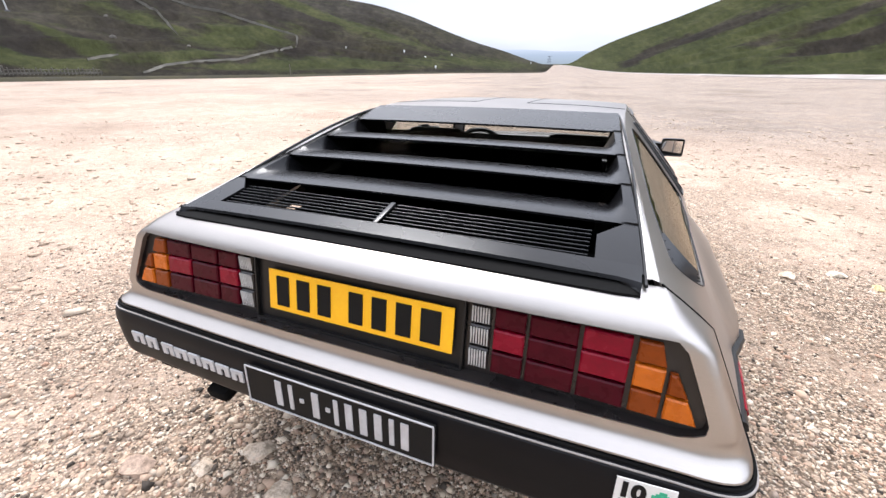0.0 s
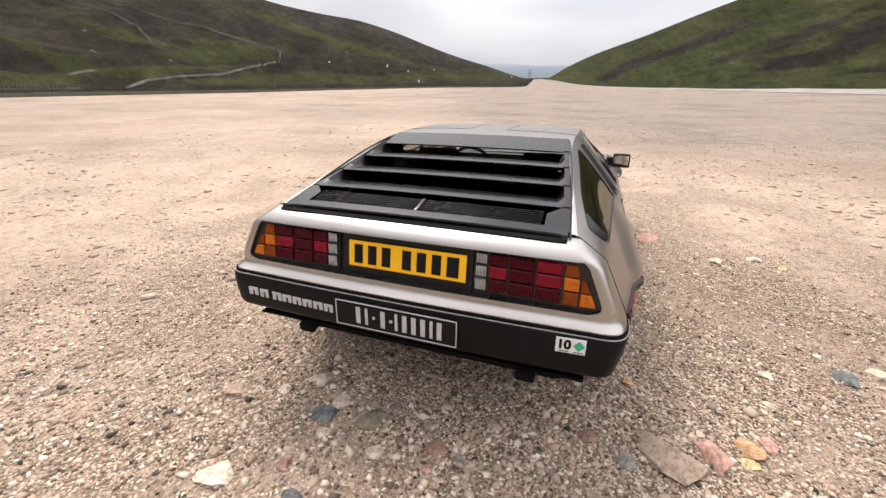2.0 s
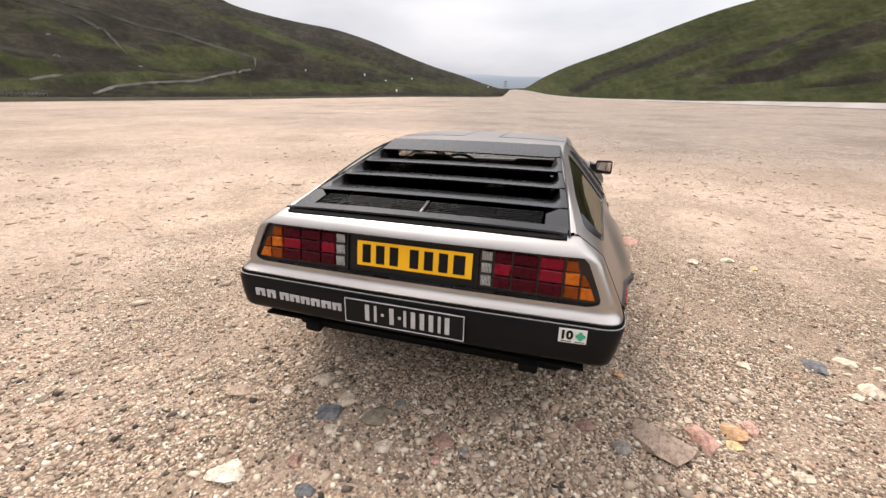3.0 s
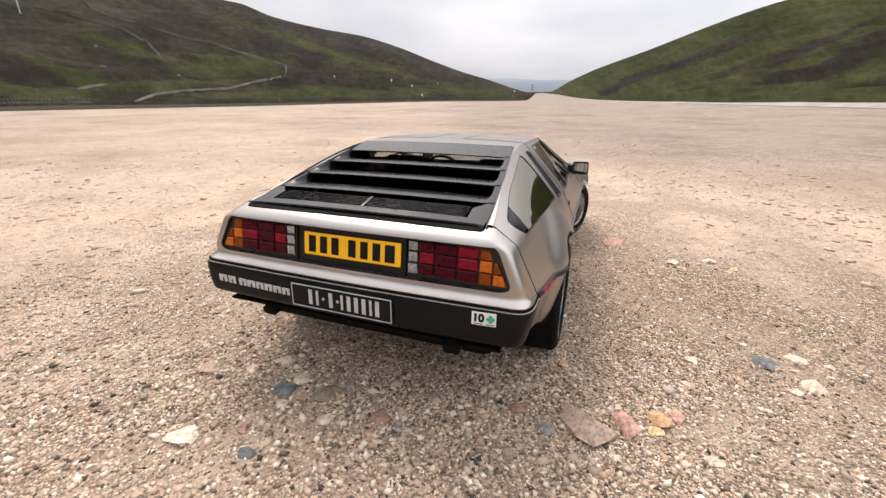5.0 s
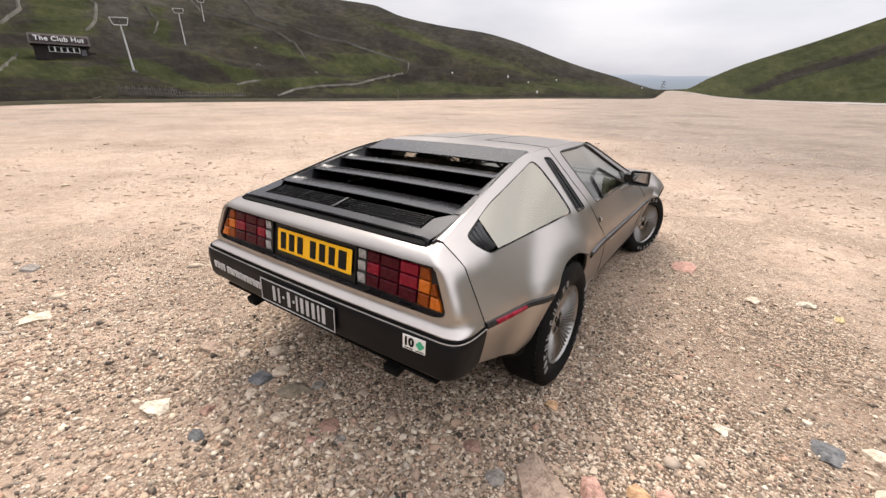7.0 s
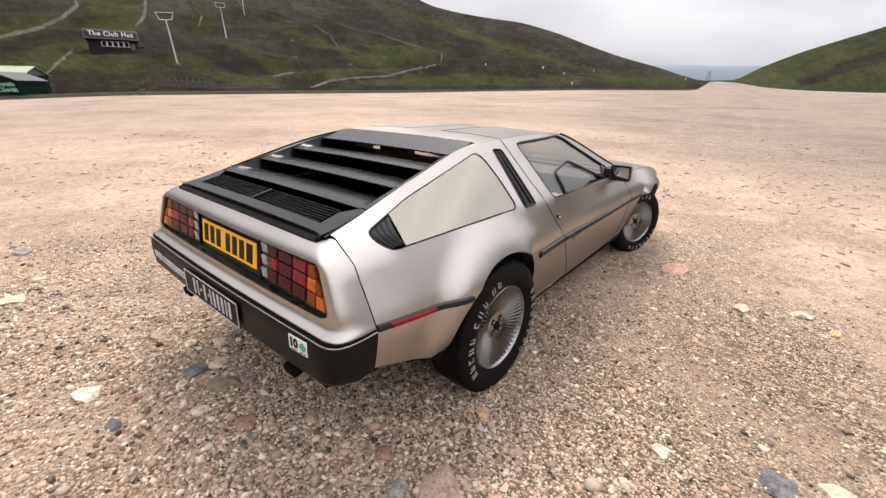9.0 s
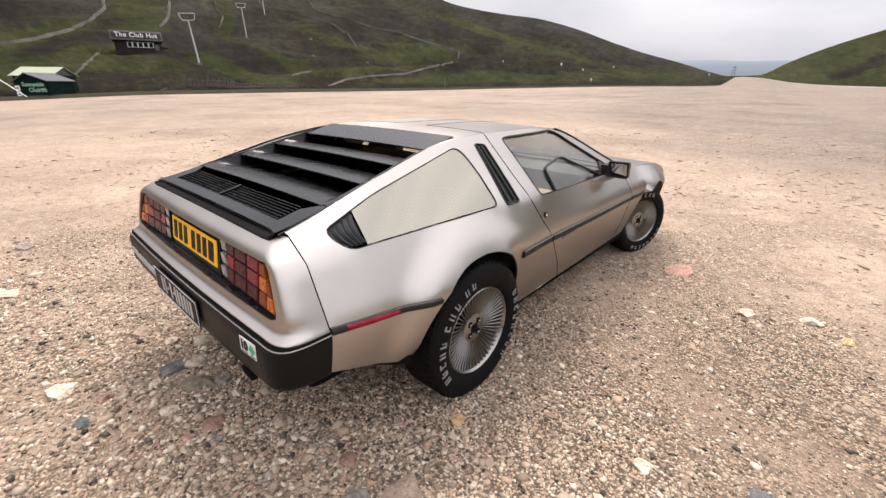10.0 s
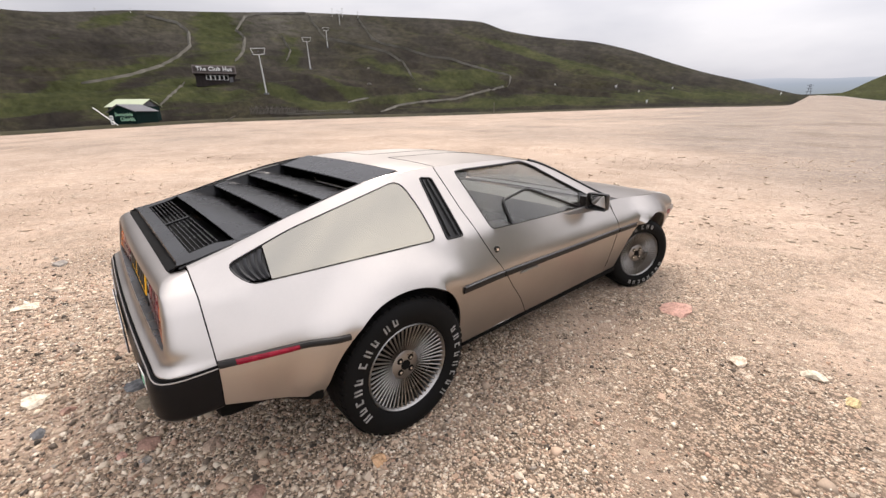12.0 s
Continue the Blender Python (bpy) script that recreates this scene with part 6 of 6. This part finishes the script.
def chip_material(name, source, lift=0.0):
    """Gravel chips whose colour changes from piece to piece."""
    m, n, l, b = nodes_of(name)
    if source == "island":
        rnd = n.new("ShaderNodeNewGeometry").outputs["Random Per Island"]
    else:
        rnd = n.new("ShaderNodeObjectInfo").outputs["Random"]
    c = ramp(n, l, rnd, [(0.0, (0.050, 0.042, 0.035)), (0.12, (0.150, 0.117, 0.090)), (0.26, (0.318, 0.239, 0.174)), (0.44, (0.496, 0.372, 0.268)), (0.56, (0.448, 0.284, 0.200)), (0.66, (0.320, 0.276, 0.228)), (0.80, (0.656, 0.528, 0.392)), (1.0, (0.760, 0.680, 0.560))])
    f = noise_node(n, l, 120, 3)
    c_out = mix(n, l, lift, c.outputs[0], (0.46, 0.355, 0.262))
    l.new(mix(n, l, 0.22, c_out, f.outputs["Fac"], "OVERLAY"), b.inputs["Base Color"])
    put(b, rough=0.9, spec=0.25)
    bump(n, l, b, f.outputs["Fac"], 0.4, 0.002)
    return m


STONE = {"cream": ((0.473, 0.378, 0.284), (0.619, 0.516, 0.413)), "white": ((0.516, 0.447, 0.344), (0.636, 0.568, 0.464)), "slate": ((0.103, 0.105, 0.108), (0.181, 0.181, 0.183)),
         "olive": ((0.172, 0.142, 0.103), (0.249, 0.206, 0.155)), "tan": ((0.310, 0.224, 0.172), (0.404, 0.310, 0.241)), "pink": ((0.396, 0.232, 0.181), (0.516, 0.318, 0.258)),
         "orange": ((0.413, 0.249, 0.138), (0.516, 0.335, 0.198)), "yellow": ((0.464, 0.361, 0.189), (0.550, 0.439, 0.249)), "brown": ((0.241, 0.146, 0.112), (0.327, 0.206, 0.163)), "grey": ((0.189, 0.172, 0.150), (0.275, 0.249, 0.224))}
STONE = {k: stone_material("stone_" + k, *v) for k, v in STONE.items()}
NAMED = [(-0.519, -0.748, 0.115, 0.10, "cream"), (-0.332, -0.857, 0.087, 0.10, "cream"), (-0.365, -0.953, 0.133, 0.13, "slate"), (-0.132, -0.905, 0.12, 0.16, "olive"), (-0.57, -1.37, 0.155, 0.125, "white"),
         (-0.304, -1.046, 0.065, 0.058, "cream"), (-0.043, -1.061, 0.086, 0.081, "cream"), (0.193, -0.959, 0.092, 0.096, "brown"), (0.294, -0.988, 0.053, 0.061, "grey"), (0.388, -0.74, 0.078, 0.104, "tan"), (-0.235, -1.341, 0.09, 0.06, "slate"),
         (-0.351, -1.235, 0.055, 0.076, "brown"), (-0.063, -0.809, 0.078, 0.078, "grey"), (-0.861, -0.964, 0.115, 0.10, "tan"), (-0.647, -0.881, 0.064, 0.073, "cream"), (0.193, -1.057, 0.056, 0.037, "pink"), (1.105, -0.654, 0.25, 0.27, "tan"),
         (1.27, -0.601, 0.105, 0.185, "pink"), (1.425, -0.525, 0.095, 0.142, "orange"), (1.397, -0.593, 0.06, 0.071, "yellow"), (0.953, -0.224, 0.076, 0.089, "orange"), (1.644, 0.085, 0.085, 0.09, "white"), (2.027, 0.196, 0.14, 0.15, "slate"), (2.193, 0.285, 0.127, 0.119, "cream")]
NAMED2 = [(2.089, -0.038, 0.064, 0.07, "cream"), (1.603, -0.692, 0.077, 0.065, "cream"), (1.218, -0.798, 0.058, 0.058, "cream"), (1.499, -0.462, 0.075, 0.101, "pink"), (0.788, -0.669, 0.089, 0.076, "brown"), (0.932, -0.745, 0.078, 0.096, "grey"),
          (1.235, 2.17, 0.22, 0.27, "pink"), (2.192, 0.019, 0.11, 0.14, "cream"), (2.231, 1.754, 0.061, 0.10, "yellow"), (2.058, 1.885, 0.115, 0.11, "white"), (1.736, 1.734, 0.097, 0.13, "cream"), (-2.106, -1.496, 0.15, 0.2, "cream"), (-3.244, -1.285, 0.2, 0.16, "grey")]
TURNS = {16: 60, 17: 28, 3: -30, 18: 30}
for i, (x, y, w, d, c) in enumerate(NAMED + NAMED2):
    flat = 0.16 if w > 0.13 else 0.26
    ob = part("stone", hull_stone(100 + i, w * 1.06, d * 1.06, (w + d) / 2 * flat, 22), STONE[c], ground, smooth=28)
    ob.location, ob.rotation_euler = (x, y, 0.002), (0, 0, radians(TURNS.get(i, 0)))
CHIP_DUST = chip_material("dust_covered_stones", "island", 0.74)
CHIP_OB, CHIP, CHIP_PALE = chip_material("gravel_stone", "object", 0.45), chip_material("gravel_chips", "island"), chip_material("dusty_gravel_chips", "island", 0.48)
shapes = [mesh_of("stone", hull_stone(i, 1, 0.7 + 0.05 * (i % 6), 0.30 + 0.04 * (i % 5), 14), CHIP_OB, 30) for i in range(12)]
rnd = random.Random(5)
for i in range(262):
    if i < 200:
        x, y = rnd.uniform(-2.0, 3.0), rnd.uniform(-1.75, 1.2)
    else:
        x, y = rnd.uniform(-3.5, 4.5), rnd.uniform(-1.2, 5.0)
    if abs(x) < 0.95 and -0.35 < y < 2.8:
        x += math.copysign(1.1, x or 1)
    ob = new("stone", shapes[i % 12])
    s = 0.022 + 0.040 * rnd.random() ** 2.2
    ob.parent, ob.location, ob.rotation_euler, ob.scale = ground, (x, y, 0.001), (rnd.uniform(-0.2, 0.2), rnd.uniform(-0.2, 0.2), rnd.uniform(0, 6.28)), (s, s, s)


def scatter(name, label, n, place, size, flat, material, category="gravel", seed=1, sink=0.25, rounder=False):
    """Very many small stones in one mesh: eight-sided pieces, or twenty-sided ones, each bent its own way."""
    g = np.random.default_rng(seed)
    if rounder:
        q = (1 + 5 ** 0.5) / 2
        base = np.array([(-1, q, 0), (1, q, 0), (-1, -q, 0), (1, -q, 0), (0, -1, q), (0, 1, q), (0, -1, -q), (0, 1, -q), (q, 0, -1), (q, 0, 1), (-q, 0, -1), (-q, 0, 1)]) / math.hypot(1, q)
        tris = np.array([t for t in itertools.combinations(range(12), 3) if all(np.linalg.norm(base[i] - base[j]) < 1.1 for i, j in itertools.combinations(t, 2))])
        outward = np.einsum("ij,ij->i", np.cross(base[tris[:, 1]] - base[tris[:, 0]], base[tris[:, 2]] - base[tris[:, 0]]), base[tris[:, 0]])
        tris[outward < 0] = tris[outward < 0][:, ::-1]
    else:
        base = np.array([(1, 0, 0), (0, 1, 0), (-1, 0, 0), (0, -1, 0), (0, 0, 1), (0, 0, -1)], float)
        tris = np.array([(0, 1, 4), (1, 2, 4), (2, 3, 4), (3, 0, 4), (1, 0, 5), (2, 1, 5), (3, 2, 5), (0, 3, 5)])
    k, m = len(base), len(tris)
    p = place(g, n)
    n = len(p)
    s = size(g, n, p)
    v = base[None] * ((0.55 + 0.8 * g.random((n, k, 1))) if rounder else (0.65 + 0.7 * g.random((n, k, 1))))
    if not rounder:
        v[:, :, :2] += g.normal(0, 0.18, (n, k, 2))
        v[:, 4, :2] += g.normal(0, 0.35, (n, 2))
    v *= s[:, None, None] * np.stack([np.ones(n), 0.6 + 0.4 * g.random(n), flat * (0.6 + 0.8 * g.random(n))], 1)[:, None]
    a = g.random(n) * math.tau
    c, d = np.cos(a)[:, None], np.sin(a)[:, None]
    v = np.stack([v[:, :, 0] * c - v[:, :, 1] * d, v[:, :, 0] * d + v[:, :, 1] * c, v[:, :, 2]], 2)
    v += p[:, None]
    v[:, :, 2] += (s * flat * sink)[:, None]
    f = (tris[None] + k * np.arange(n)[:, None, None]).reshape(-1)
    me = bpy.data.meshes.new(name)
    me.vertices.add(k * n)
    me.vertices.foreach_set("co", v.reshape(-1))
    me.loops.add(len(f))
    me.loops.foreach_set("vertex_index", f.astype(np.int32))
    me.polygons.add(m * n)
    me.polygons.foreach_set("loop_start", np.arange(0, 3 * m * n, 3, dtype=np.int32))
    me.update(calc_edges=True)
    me.materials.append(material)
    return tagged(new(name, me), label, category, kind="stuff")


def near_places(g, n):
    r, a = 5.6 * g.random(n) ** 0.66, g.random(n) * math.tau
    x, y = 0.7 + r * np.cos(a), -0.2 + r * np.sin(a)
    k = np.sin(x * 2.1 + 1.3 * np.sin(y * 1.7)) * np.sin(y * 2.6 + 0.8 * np.sin(x * 2.9))
    keep = g.random(n) < (0.66 + 0.34 * k) * np.clip((4.5 - np.hypot(x - 0.4, y + 1.0)) / 2.6, 0.10, 1) * np.clip((5.6 - r) / 1.5, 0, 1) * np.clip(1.3 - 0.35 * np.maximum(0, x - 1.0) - 0.2 * np.maximum(0, y), 0.2, 1)
    return np.stack([x, y, np.zeros(n)], 1)[keep]


def pebble_places(g, n):
    r, a = 5.0 * g.random(n) ** 0.75, g.random(n) * math.tau
    x, y = 0.5 + r * np.cos(a), -0.8 + r * np.sin(a)
    keep = g.random(n) < np.clip((5.2 - r) / 3.2, 0, 1) * np.clip(1.2 - 0.6 * np.maximum(0, x - 0.8) - 0.3 * np.maximum(0, y + 0.3), 0.12, 1)
    return np.stack([x, y, np.zeros(n)], 1)[keep]


def mid_places(g, n):
    r, a = 2.6 + 12 * g.random(n) ** 1.2, g.random(n) * math.tau
    x, y = 0.7 + r * np.cos(a), 0.2 + r * np.sin(a)
    z = np.array([land_point(math.degrees(math.atan2(u - EYE.x, w - EYE.y)), math.hypot(u - EYE.x, w - EYE.y)).z for u, w in zip(x, y)])
    k = np.sin(x * 0.9 + 1.3 * np.sin(y * 0.7)) * np.sin(y * 1.1 + 0.8 * np.sin(x * 0.6))
    keep = g.random(n) < (0.5 + 0.5 * k) * np.clip((r - 2.4) / 2.5, 0, 1)
    return np.stack([x, y, z], 1)[keep]


scatter("gravel", "loose angular gravel chips in tan, grey, pink and cream", 600000, near_places, lambda g, n, p: np.clip(g.lognormal(math.log(0.0049), 0.48, n), 0.0026, 0.019) * (1 + 0.45 * np.clip(-0.3 - p[:, 1], 0, 1)), 0.62, CHIP, seed=3)
scatter("pebbles", "flat pebbles and broken stones bedded in the grit", 12000, pebble_places, lambda g, n, p: np.clip(g.lognormal(math.log(0.0100), 0.48, n), 0.005, 0.040), 0.36, CHIP_PALE, seed=11, sink=0.1, rounder=True)
scatter("gravel", "loose scattered gravel further across the car park", 60000, mid_places, lambda g, n, p: np.clip(g.lognormal(math.log(0.014), 0.6, n), 0.005, 0.07), 0.34, CHIP_DUST, seed=4)
